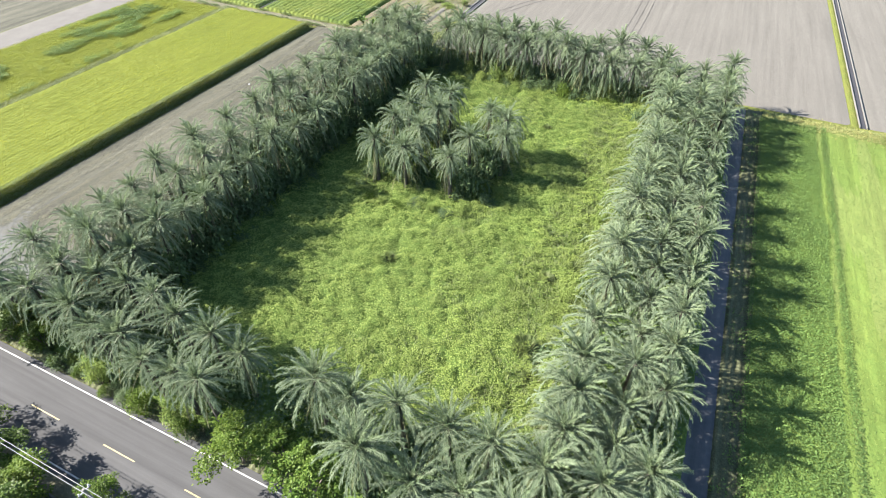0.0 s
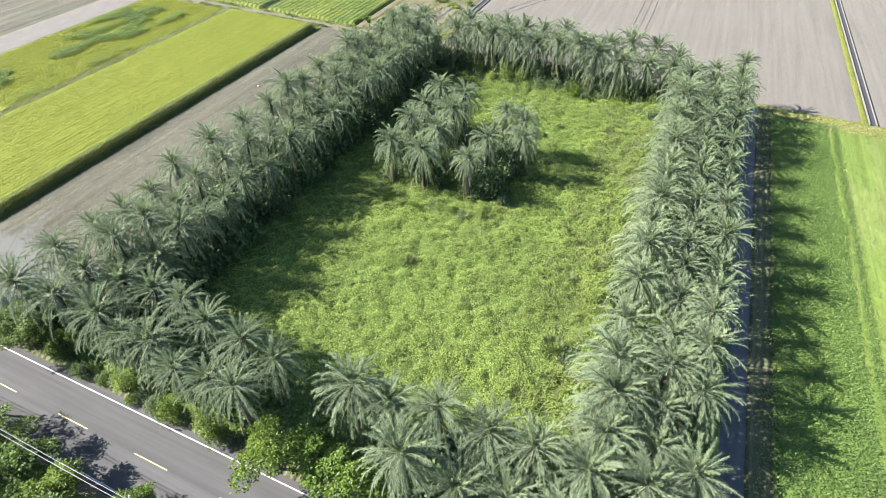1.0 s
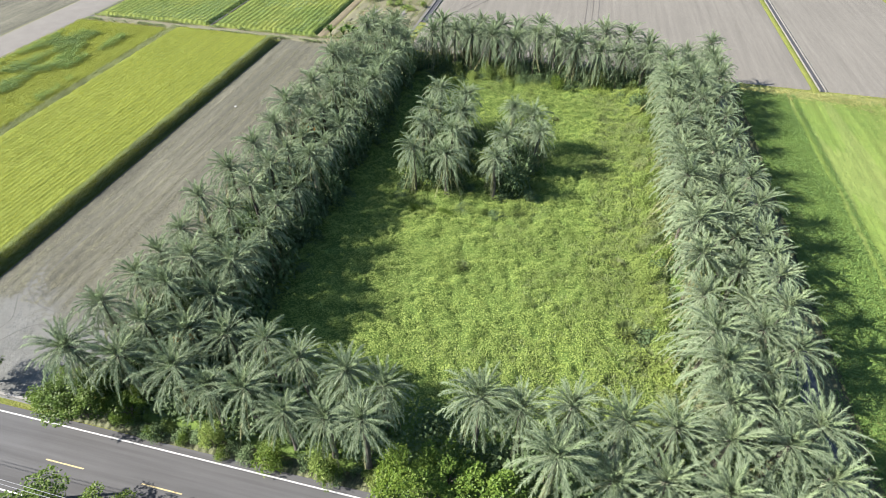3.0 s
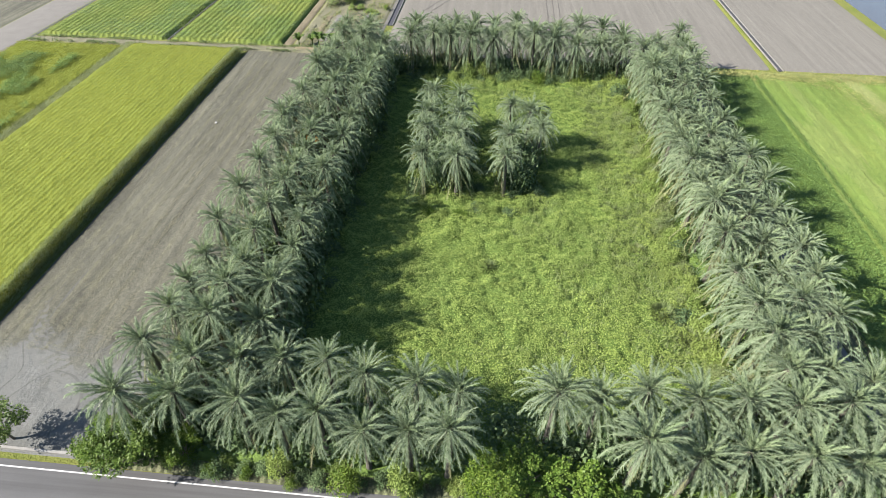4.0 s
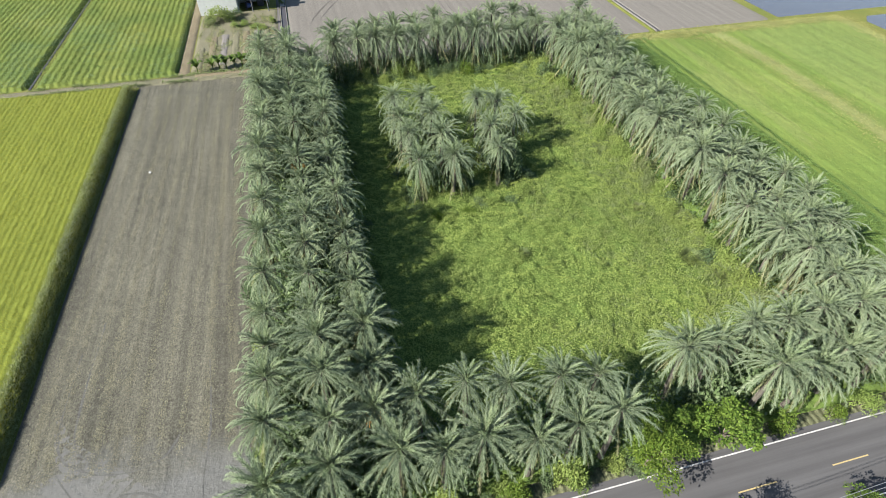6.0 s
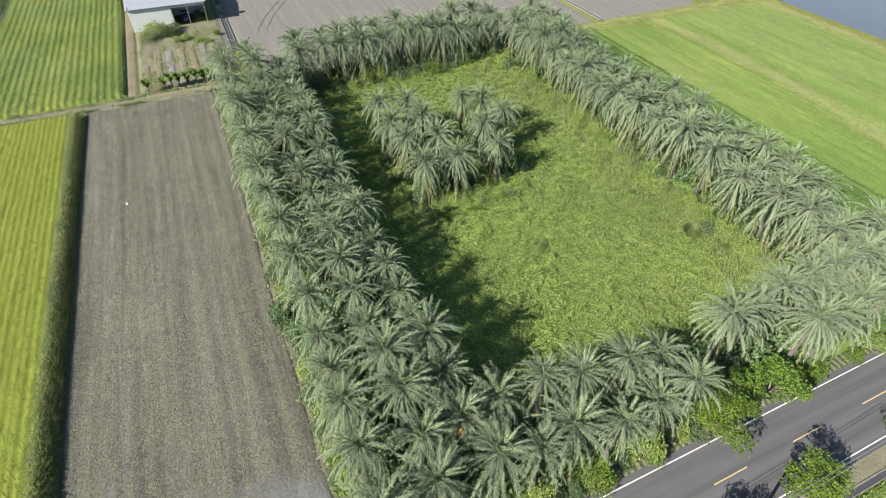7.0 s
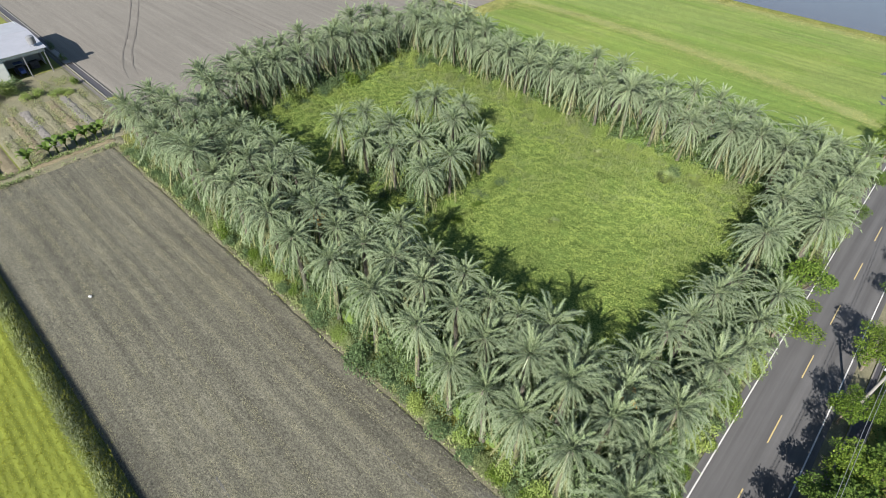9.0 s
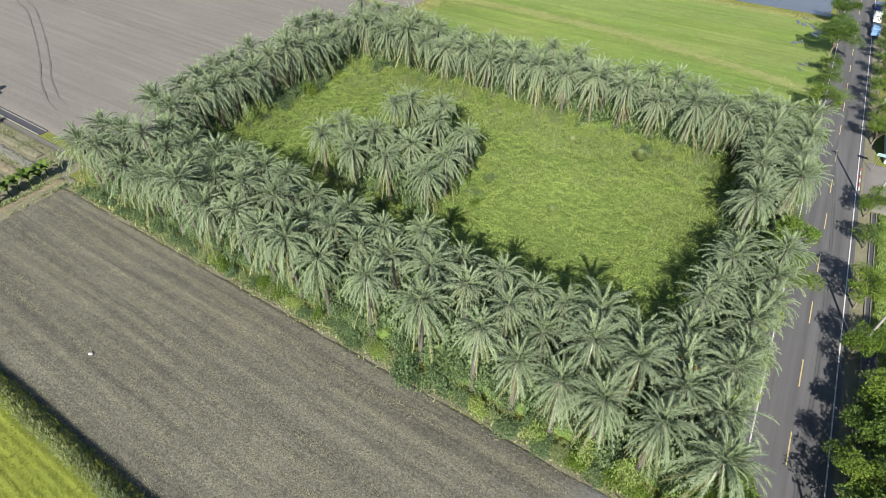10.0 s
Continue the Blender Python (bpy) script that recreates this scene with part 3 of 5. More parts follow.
# ---- date palms ----
def frond_corners(length, rise, droop, seed, pairs=64, slim=0.022):
    """One feather leaf along +x: corners of its leaflets (three each) and of its rib (four each). rise: the angle at its foot; droop: how far it bends down by its tip."""
    r = np.random.default_rng(seed)
    s = np.linspace(0, 1, 25)
    ang = rise - droop * s ** 1.9
    step = length / 24
    px = np.concatenate([[0], np.cumsum(np.cos(ang[:-1]) * step)])
    pz = np.concatenate([[0], np.cumsum(np.sin(ang[:-1]) * step)])
    py = r.normal(0, 0.07) * length * s ** 2
    spine = np.stack([px, py, pz], -1)
    # the rib, a narrow keeled ribbon
    k = np.arange(0, 25, 4)
    w = (0.04 * (1 - s[k] * 0.85)).reshape(-1, 1)
    left, right = spine[k] + w * np.array([0, 1, 0.35]), spine[k] - w * np.array([0, 1, -0.35])
    rib = np.stack([left[:-1], right[:-1], right[1:], left[1:]], 1)
    # leaflets on both sides of the rib, set in three planes like a plume
    u = np.repeat(np.linspace(0.12, 1.0, pairs), 2) + r.uniform(-0.012, 0.012, 2 * pairs)
    u = np.clip(u, 0.05, 1)
    sgn = np.tile([1.0, -1.0], pairs)
    at = np.stack([np.interp(u, s, spine[:, i]) for i in range(3)], -1)
    a = np.interp(u, s, ang)
    t = np.stack([np.cos(a), 0 * a, np.sin(a)], -1)
    up = np.stack([-np.sin(a), 0 * a, np.cos(a)], -1)
    side = np.array([0, 1.0, 0]) * sgn[:, None]
    plane = r.choice([-0.35, 0.25, 0.85], 2 * pairs, p=[0.3, 0.42, 0.28]) + r.normal(0, 0.2, 2 * pairs)
    forward = 0.74 + 0.34 * u + r.normal(0, 0.17, 2 * pairs)
    out = side * np.cos(plane)[:, None] + up * np.sin(plane)[:, None]
    way = out * np.cos(forward)[:, None] + t * np.sin(forward)[:, None]
    long = 0.42 * np.clip(np.sin(np.pi * (0.02 + 0.84 * u)) ** 0.75, 0.15, 1) * r.uniform(0.8, 1.15, 2 * pairs)
    # each leaflet is twisted about its own length
    flat_way = np.cross(way, up)
    flat_way /= np.maximum(np.linalg.norm(flat_way, axis=1, keepdims=True), 0.05)
    twist = r.uniform(-1.3, 1.3, 2 * pairs)[:, None]
    wide = (flat_way * np.cos(twist) + np.cross(way, flat_way) * np.sin(twist)) * slim
    tip = at + way * long[:, None]
    tip[:, 2] -= 0.1 * long
    root = at + way * (0.03 * long)[:, None]
    return np.stack([root - wide, tip, root + wide], 1), rib


def frond_mesh(name, three, four, mat):
    """A mesh of leaflets with three corners and ribs with four."""
    me = bpy.data.meshes.new(name)
    n3, n4 = len(three), len(four)
    me.vertices.add(3 * n3 + 4 * n4)
    me.vertices.foreach_set("co", np.concatenate([three.reshape(-1, 3), four.reshape(-1, 3)]).astype(np.float32).ravel())
    me.loops.add(3 * n3 + 4 * n4)
    me.loops.foreach_set("vertex_index", np.arange(3 * n3 + 4 * n4, dtype=np.int32))
    me.polygons.add(n3 + n4)
    me.polygons.foreach_set("loop_start", np.concatenate([np.arange(0, 3 * n3, 3), 3 * n3 + np.arange(0, 4 * n4, 4)]).astype(np.int32))
    me.polygons.foreach_set("material_index", np.concatenate([np.zeros(n3), np.ones(n4)]).astype(np.int32))
    me.update(calc_edges=True)
    me.materials.append(mat)
    me.materials.append(RACHIS)
    return me


# rings of a crown: how many fronds, length, angle at the foot, droop
RINGS = [(6, 1.9, 1.4, 0.2), (8, 2.6, 1.18, 0.5), (10, 3.05, 0.95, 0.9), (11, 3.35, 0.66, 1.2), (11, 3.55, 0.32, 1.3), (11, 3.8, -0.05, 1.2), (11, 4.1, -0.45, 0.95), (11, 4.4, -0.85, 0.6), (7, 4.5, -1.15, 0.35)]
DROOPING = [(n, L, rise - 0.05, droop + 0.2) for n, L, rise, droop in RINGS[:6]] + [(13, 4.2, -0.5, 0.9), (14, 4.5, -0.85, 0.55), (13, 4.8, -1.15, 0.3)]


def palm_leaf(rise):
    """Young fronds stand upright in the heart of a crown, dry ones hang under it."""
    return PALM_DEAD if rise < -1.0 else PALM_YOUNG if rise > 1.0 else PALM


def frond_meshes(seed, rings):
    return [frond_mesh("frond", *frond_corners(L, rise, droop, seed * 10 + i), palm_leaf(rise)) for i, (n, L, rise, droop) in enumerate(rings)]


def crown_layout(seed, rings):
    """Ring, heading, tilt and size of each frond of a crown, and how far down the trunk it hangs."""
    r = np.random.default_rng(seed)
    rows = []
    for i, (n, *_) in enumerate(rings):
        start = r.uniform(0, 6.28)
        for k in range(n):
            rows.append((i, start + 6.28318 * (k + r.uniform(-0.5, 0.5)) / n, r.normal(0, 0.17), r.uniform(0.74, 1.14), r.uniform(0.2, 2.4) if rings[i][2] < -1.0 else 0))
    return rows


def turn_of(heading, tilt, size, drop):
    return Matrix.Translation((0, 0, -drop)) @ Matrix.Rotation(heading, 4, "Z") @ Matrix.Rotation(-tilt, 4, "Y") @ Matrix.Scale(size, 4)


def crown_meshes(seed, rings):
    """A crown in three meshes: its grown fronds, its young upright ones and its dry hanging ones."""
    found = {}
    for j, (i, heading, tilt, size, drop) in enumerate(crown_layout(seed, rings)):
        n, L, rise, droop = rings[i]
        three, four = frond_corners(L, rise, droop, seed * 100 + j, pairs=44, slim=0.034)
        m = np.array(turn_of(heading, tilt, size, drop))
        threes, fours = found.setdefault(palm_leaf(rise), ([], []))
        threes.append(three @ m[:3, :3].T + m[:3, 3])
        fours.append(four @ m[:3, :3].T + m[:3, 3])
    return [(name, frond_mesh(name, np.concatenate(found[mat][0]), np.concatenate(found[mat][1]), mat)) for name, mat in (("crown", PALM), ("young_fronds", PALM_YOUNG), ("dry_fronds", PALM_DEAD))]


def trunk_mesh(height, seed):
    """A trunk with a swollen foot and rings of old leaf bases."""
    r = random.Random(seed)
    bm = bmesh.new()
    k = 16
    pts = [(0.12 * math.sin(3 * i / k + seed), 0.1 * math.sin(2.2 * i / k + 2 * seed), height * i / k) for i in range(k + 1)]
    pts = [(x - pts[0][0], y - pts[0][1], z) for x, y, z in pts]
    add_tube(bm, pts, [0.34 - 0.1 * min(1, i / 3) + 0.03 * (i % 2) + (0.08 if i > k - 3 else 0) for i in range(k + 1)], 8)
    return bm, pts[-1]


TRUNK = 8.6
TRUNKS = []
for v in range(3):
    bm, top = trunk_mesh(TRUNK, v + 1)
    me = bpy.data.meshes.new("trunk")
    bm.to_mesh(me)
    bm.free()
    me.materials.append(BARK)
    TRUNKS.append((me, top))
CROWNS = [crown_meshes(100 + v, RINGS) for v in range(6)]
FULL_CROWNS = [crown_meshes(200 + v, DROOPING) for v in range(4)]
FRONDS = [frond_meshes(40 + v, RINGS) for v in range(3)]
FULL_FRONDS = [frond_meshes(50 + v, DROOPING) for v in range(2)]
palm_count = 0


def date_palm(x, y, height=8.3, size=1.0, near=False, skirt=1.0, label="tall date palm with arching grey-green fronds", group="palms of the grove"):
    """A palm: a trunk, and either single fronds (close to the camera) or one crown."""
    global palm_count
    palm_count += 1
    v = palm_count
    base = tagged(new("date_palm"), label, "palm tree", group)
    base.matrix_world = pose(x, y, 0, 0, 0, (v * 73) % 360)
    me, top = TRUNKS[v % 3]
    t = part("trunk", me, parent=base)
    t.scale = (1, 1, height / TRUNK)
    spot = Matrix.Translation((top[0], top[1], height - 0.05))
    lean = pose(0, 0, 0, ((v * 37) % 13) - 6, ((v * 53) % 13) - 6, 0)
    if near:
        for i, heading, tilt, s, drop in crown_layout(1000 + v, DROOPING if skirt > 1.1 else RINGS):
            f = part("frond", FULL_FRONDS[v % 2][i] if skirt > 1.1 else FRONDS[v % 3][i], parent=base)
            f.matrix_local = spot @ lean @ turn_of(heading, tilt, s * size, drop)
    else:
        for name, me in FULL_CROWNS[v % 4] if skirt > 1.1 else CROWNS[v % 6]:
            part(name, me, parent=base).matrix_local = spot @ lean @ Matrix.Scale(size, 4) @ Matrix.Diagonal((1, 1, max(1, skirt - 0.1) if name == "dry_fronds" else 1, 1))
    return base


def palm_row(places, group, near_to=36, height=8.3, spread=1.1, big=0.78, sizes=(), skirt=1.0):
    for i, (x, y) in enumerate(places):
        j = (math.sin(x * 12.9898 + y * 78.233) * 43758.5453) % 1
        k = (math.sin(x * 39.3 + y * 11.1) * 24634.63) % 1
        date_palm(x, y, height + spread * (2 * j - 1), sizes[i] if sizes else big + 0.32 * k, y < near_to, skirt, group=group)


WEST = [18.2, 23, 27.3, 31.1, 35.3, 39.8, 46.2, 52.7, 59.0, 63.4, 67.6, 71.8, 77.6, 81.3, 84.9, 89.2, 93.6, 98.3, 103]
WEST_MID = [18.5, 22.2, 26.3, 30.4, 35.0, 38.8, 43.6, 47.8, 52.7, 57.6, 61.5, 65.4, 70.2, 75.1, 80.5, 85.6, 90.6, 95.4, 100.2, 104.5]
WEST_IN = [23.1, 27.4, 30.9, 34.3, 37.9, 41.8, 46.6, 51.6, 57.0, 62.1, 67.6, 72.4, 76.5, 80.6, 85.4, 90.3, 96.0]
palm_row([(-59.3, y) for y in WEST], "palms of the west border", height=8.9, skirt=1.12)
palm_row([(-54.7, y) for y in WEST_MID], "palms of the west border", height=8.9)
palm_row([(-50.5, y) for y in WEST_IN], "palms of the west border", height=8.7, skirt=1.12)
palm_row([(-49.5, 18.5), (-45.9, 17.8), (-42.4, 18.3), (-38.4, 17.4), (-34.7, 17.6), (-31.3, 17.3), (-46.8, 23.3), (-42.5, 23.0), (-38.9, 22.3), (-34.7, 21.9), (-31.0, 21.5)], "palms along the road",
         sizes=(1.06, 0.85, 1.06, 0.82, 0.88, 0.88, 1.0, 0.8, 0.86, 0.9, 0.86))
palm_row([(-22.4, 21.5), (-18.6, 21.8), (-14.6, 22.6), (-10.3, 22.7), (-6.6, 22.3), (-2.4, 22.2), (1.9, 22.9), (4.9, 21.6), (-15.8, 17.8), (-11.2, 17.7), (-7.2, 18.1), (-3.0, 17.8), (1.3, 18.2), (5.0, 17.6)], "palms along the road",
         sizes=(1.06, 0.95, 0.9, 1.0, 0.95, 1.0, 0.95, 1.0, 1.08, 1.05, 1.0, 1.0, 1.0, 1.0))
EAST_IN = [26.0, 29.6, 33.7, 39.5, 44.6, 49.6, 54.7, 59.8, 65.2, 70.0, 74.5, 79.0, 83.4, 87.8, 93.0, 98.3]
EAST_MID = [26.9, 30.9, 34.9, 39.4, 44.2, 48.8, 52.8, 56.8, 62.5, 67.6, 71.4, 75.4, 79.4, 83.4, 88.3, 93.6, 99.3, 104.5]
EAST = [25.8, 33.3, 38.1, 42.5, 47.2, 51.0, 55.6, 60.8, 66.8, 73.2, 80.2, 87.0, 92.2, 97.3, 102.0, 106.4]
palm_row([(-2.1, y) for y in EAST_IN], "palms of the east border", big=0.94, skirt=1.15)
palm_row([(2.1, y) for y in EAST_MID], "palms of the east border")
palm_row([(5.0 + 0.014 * (y - 25), y) for y in EAST], "palms of the east border")
NORTH_X = [-46, -41.5, -38.2, -34.6, -30.2, -26, -22, -18.2, -14.0, -9.4, -5.2]
palm_row([(x, 100.6) for x in NORTH_X], "palms of the north border", big=0.95, skirt=1.12)
palm_row([(x + 0.6, 105.6) for x in NORTH_X], "palms of the north border", big=0.95)
palm_row([(-38.6, 59.4), (-33.9, 59.3), (-38.9, 65.2), (-34.2, 64.6), (-39.2, 71.0), (-34.4, 71.2), (-39.3, 77.0), (-34.7, 76.6), (-26.9, 59.7), (-26.3, 65.6), (-26.3, 73.4), (-23.6, 72.2), (-22.1, 67.4)], "palms in the middle of the clearing", height=7.8, spread=0.4, big=0.76, skirt=1.3)


def fruit_stalks(x, y, z, seed):
    """Orange stalks of dates hanging under a crown."""
    r = random.Random(seed)
    base = tagged(new("date_cluster"), "bright orange stalks of ripening dates under a palm crown", "fruit", "date clusters")
    base.location = (x, y, z)
    for k in range(4):
        bm = bmesh.new()
        for _ in range(14):
            a, q = r.uniform(0, 6.28), r.uniform(0.1, 0.4)
            add_tube(bm, [(0, 0, 0), (0.6 * q * math.cos(a), 0.6 * q * math.sin(a), -0.2), (q * math.cos(a), q * math.sin(a), -0.75)], [0.02, 0.02, 0.035], 4)
        part("stalk", bm, FRUIT, base).matrix_local = pose(0, 0, 0, 0, 0, k * 80) @ pose(0.75, 0, -0.3)


fruit_stalks(-50.9, 22.3, 8.4, 1)
fruit_stalks(-54.9, 61.0, 8.4, 2)


# ---- low plants: meadow, crops, undergrowth ----
def stuff(name, corners, mat, label):
    return tagged(new(name, quad_mesh(name, corners, mat)), label, "plants", kind="stuff")


n = 360000
x, y = rng.uniform(-49, -3.5, n), rng.uniform(24, 101, n)
keep = lattice(x, y, 0.9, 201) * 0.6 + lattice(x, y, 0.45, 202) * 0.5 > rng.uniform(0.05, 0.75, n)
x, y = x[keep], y[keep]
n = len(x)
z = meadow_height(x, y) + rng.uniform(0.0, 0.25, n) + 0.75 * lattice(x, y, 0.9, 201) ** 1.7
stuff("meadow_plants", leaves(np.stack([x, y, z], -1), rng.uniform(0.09, 0.2, n), rng.uniform(-0.1, 0.7, n), narrow=0.85), VINE, "dense low creepers and weeds covering the clearing")

n = 42000
x, y = rng.uniform(-34, -4, n), rng.uniform(26, 99, n)
keep = (lattice(x, y, 5.0, 211) * 0.7 + lattice(x, y, 1.8, 212) * 0.5 + 0.010 * (x + 20)) > 0.66
x, y = x[keep], y[keep]
n = len(x)
stuff("pale_weeds", leaves(np.stack([x, y, meadow_height(x, y)], -1), rng.uniform(0.45, 0.85, n), rng.uniform(0.7, 1.45, n), narrow=0.06), PALE_GRASS, "patches of pale upright weeds and grass")

n = 30000
x, y = -3.6 - 9.5 * rng.random(n) ** 1.6, rng.uniform(26, 99, n)
keep = lattice(x, y, 2.2, 216) + 0.5 * lattice(x, y, 0.8, 217) > rng.uniform(0.3, 1.1, n)
x, y = x[keep], y[keep]
n = len(x)
stuff("tall_weeds", leaves(np.stack([x, y, meadow_height(x, y)], -1), rng.uniform(0.3, 0.8, n), rng.uniform(0.3, 1.3, n), narrow=0.16), GREY_WEED, "pale grey-green tall weeds along the clearing's edge")

n = 16000
x, y = -61.2 + rng.normal(0, 0.45, n), rng.uniform(19, 108, n)
stuff("margin_weeds", leaves(np.stack([x, y, x * 0 + 0.08], -1), rng.uniform(0.2, 0.55, n), rng.uniform(0.1, 1.2, n), narrow=0.35), GREY_WEED, "ragged weeds at the tilled field's edge")

n = 140000
x, y = rng.uniform(-109.5, -85.0, n), rng.uniform(28.5, 106.8, n)
x = np.round(x / 1.1) * 1.1 + rng.normal(0, 0.46, n)
stuff("crop_plants", leaves(np.stack([x, y, CROP_TOP(x, y) - 0.05], -1), rng.uniform(0.11, 0.25, n), rng.uniform(0.2, 1.1, n), narrow=0.36), CROP, "upright yellow-green crop plants in rows")
n = 40000
x, y = rng.uniform(-86.4, -84.35, n), rng.uniform(27.6, 107.3, n)
stuff("crop_edge_grass", leaves(np.stack([x, y, np.clip(1.3 - 1.1 * (x + 85.5), 0.05, 1.32) * rng.uniform(0.75, 1.0, n)], -1), rng.uniform(0.2, 0.5, n), rng.uniform(0.2, 1.2, n), narrow=0.12), PALE_GRASS, "dry tall grass hanging over the crop's edge")
n = 26000
x, y = rng.uniform(-111.7, -109.5, n), rng.uniform(14, 108, n)
stuff("balk_grass", leaves(np.stack([x, y, rng.uniform(0.2, 1.0, n)], -1), rng.uniform(0.25, 0.6, n), rng.uniform(0.3, 1.3, n), narrow=0.12), PALE_GRASS, "strip of pale grass between two plots")
n = 64000
x, y = rng.uniform(-136, -111.6, n), rng.uniform(50, 107, n)
stuff("mixed_crop_plants", leaves(np.stack([x, y, MIXED_TOP(x, y)], -1), rng.uniform(0.13, 0.3, n), rng.uniform(0.2, 1.1, n), narrow=0.4), CROP, "yellow-green crop plants")
n = 60000
x, y = rng.uniform(-134, -113, n), rng.uniform(52, 100, n)
keep = lattice(x * 2.2, y * 0.8, 6.0, 221) + 0.25 * lattice(x, y, 1.5, 222) - 0.01 * np.abs(x + 124) > 0.67
x, y = x[keep], y[keep]
n = len(x)
stuff("dark_green_weeds", leaves(np.stack([x, y, MIXED_TOP(x, y) + rng.uniform(0, 0.8, n)], -1), rng.uniform(0.14, 0.32, n), rng.uniform(-0.1, 0.7, n), narrow=0.7), BEAN, "dark green leafy patches in the crop")
n = 95000
x, y = rng.uniform(13.5, 24, n), rng.uniform(18, 106, n)
gap = np.abs(x - 22.6 - 0.5 * lattice(x, y, 6, 231)) > 0.35
x, y = x[gap], y[gap]
n = len(x)
stuff("bean_plants", leaves(np.stack([x, y, GREEN_TOP(x, y) + rng.uniform(0, 0.35, n)], -1), rng.uniform(0.1, 0.23, n), rng.uniform(-0.2, 0.7, n), narrow=0.75), BEAN, "lush low green crop beside the track")
n = 11000
x, y = 14.4 - 3.4 * rng.random(n) ** 1.7, rng.uniform(18, 107, n)
keep = lattice(x, y, 1.6, 233) + 0.5 * lattice(x, y, 0.6, 234) + 0.12 * (x - 13) > rng.uniform(0.5, 1.1, n)
x, y = x[keep], y[keep]
n = len(x)
stuff("track_weeds", leaves(np.stack([x, y, 0.1 + rng.uniform(0, 0.35, n)], -1), rng.uniform(0.14, 0.34, n), rng.uniform(-0.2, 1.1, n), narrow=0.55), BEAN, "ragged weeds creeping from the crop onto the stubble")
n = 50000
x, y = 23 + 54 * rng.random(n) ** 1.5, rng.uniform(17, 106, n)
keep = np.abs(x - 43.6 + 0.0023 * (y - 82) ** 2) > rng.uniform(1.0, 4.5, n)
x, y = x[keep], y[keep]
n = len(x)
stuff("young_crop_plants", leaves(np.stack([x, y, GREEN_TOP(x, y)], -1), rng.uniform(0.12, 0.24, n), rng.uniform(0.0, 0.5, n), narrow=0.5), PADDY, "bright green young crop")
def puddle(x, y, wide, long):
    """A shallow sheet of water between the plants, with an uneven shore."""
    a = np.linspace(0, 2 * np.pi, 49)
    q = 0.65 + 0.5 * lattice(np.cos(a) * 3, np.sin(a) * 3, 1.0, int(x) % 90)
    r = np.linspace(0, 1, 8)[:, None]
    structure("puddle", grid_mesh("puddle", x + r * q * np.cos(a) * wide, y + r * q * np.sin(a) * long, 0 * r * q + 0.385, WATER), "shallow grey-blue water standing between the plants", "water")


puddle(47.5, 20.2, 4.5, 2.4)
puddle(58.0, 22.0, 4.0, 2.6)
puddle(74.5, 21.5, 5.0, 3.4)
puddle(68.0, 19.5, 3.0, 1.6)
n = 12000
t = rng.random(n)
x = np.interp(t, [0, 0.1, 0.3, 0.5, 0.75, 0.9, 1], [30, 40, 43.5, 43, 40, 37, 33]) + rng.normal(0, 2.2, n)
y = np.interp(t, [0, 0.1, 0.3, 0.5, 0.75, 0.9, 1], [107, 101, 85, 66, 45, 31, 17])
stuff("dry_grass", leaves(np.stack([x, y, GREEN_TOP(x, y)], -1), rng.uniform(0.15, 0.35, n), rng.uniform(0.0, 0.7, n), narrow=0.35), STRAW, "dry yellowish grass in a long strip")
n = 16000
x, y = rng.uniform(14, 80, n), 106.8 + rng.normal(0, 1.4, n)
side = rng.random(n) < 0.5
x, y = np.where(side, np.minimum(79 + rng.normal(0, 2.0, n), 82.5), x), np.where(side, rng.uniform(17, 108, n), y)
stuff("bank_grass", leaves(np.stack([x, y, np.where((x < 79.3) & (y < 108.8), GREEN_TOP(x, y), 0.0)], -1), rng.uniform(0.2, 0.5, n), rng.uniform(0.1, 1.0, n), narrow=0.3), STRAW, "yellowish grass along the bank and the field's edge")
n = 58000
x, y = rng.uniform(-135, -77.5, n), rng.uniform(112.4, 199, n)
x = np.round(x / 1.3) * 1.3 + rng.normal(0, 0.7, n)
z = 0.45 + 0.22 * lattice(x, y, 0.7, 42) + 0.18 * lattice(x, y, 2.6, 43)
corners = leaves(np.stack([x, y, z], -1), rng.uniform(0.15, 0.36, n), rng.uniform(0.1, 1.2, n), narrow=0.5)
green = lattice(x, y * 0.6, 7.0, 261) + 0.4 * lattice(x, y, 2.0, 262) > 0.78
stuff("far_crop_plants", corners[~green], FAR_CROP, "yellowish green crop plants in rows")
stuff("far_crop_thicker_plants", corners[green], SHRUB, "darker green patches of taller crop")


n = 330000
x, y = rng.uniform(-83.6, -62.6, n), 27 + 81.5 * rng.random(n)
rows = 0.5 + 0.5 * np.sin((x + 1.2 * lattice(x, y * 0.3, 6, 253)) * 2 * np.pi / 1.9)
keep = rows ** 2 * 0.8 + 0.7 * lattice(x * 3, y * 0.25, 5.0, 251) + 0.5 * lattice(x, y, 0.7, 252) > rng.uniform(0.65, 1.7, n)
keep &= np.abs(y - 104 + 0.6 * np.sin(x * 0.5)) > 1.3 * rng.random(n) + 0.4
x, y = x[keep], y[keep]
n = len(x)
stuff("straw", leaves(np.stack([x, y, soil_height(x, y) + rng.uniform(0.0, 0.04, n)], -1), rng.uniform(0.07, 0.19, n), rng.uniform(-0.05, 0.3, n), heading=1.57 + rng.normal(0, 0.9, n), narrow=0.3), DRY_STRAW, "short straw and clods left in stripes on the tilled soil")


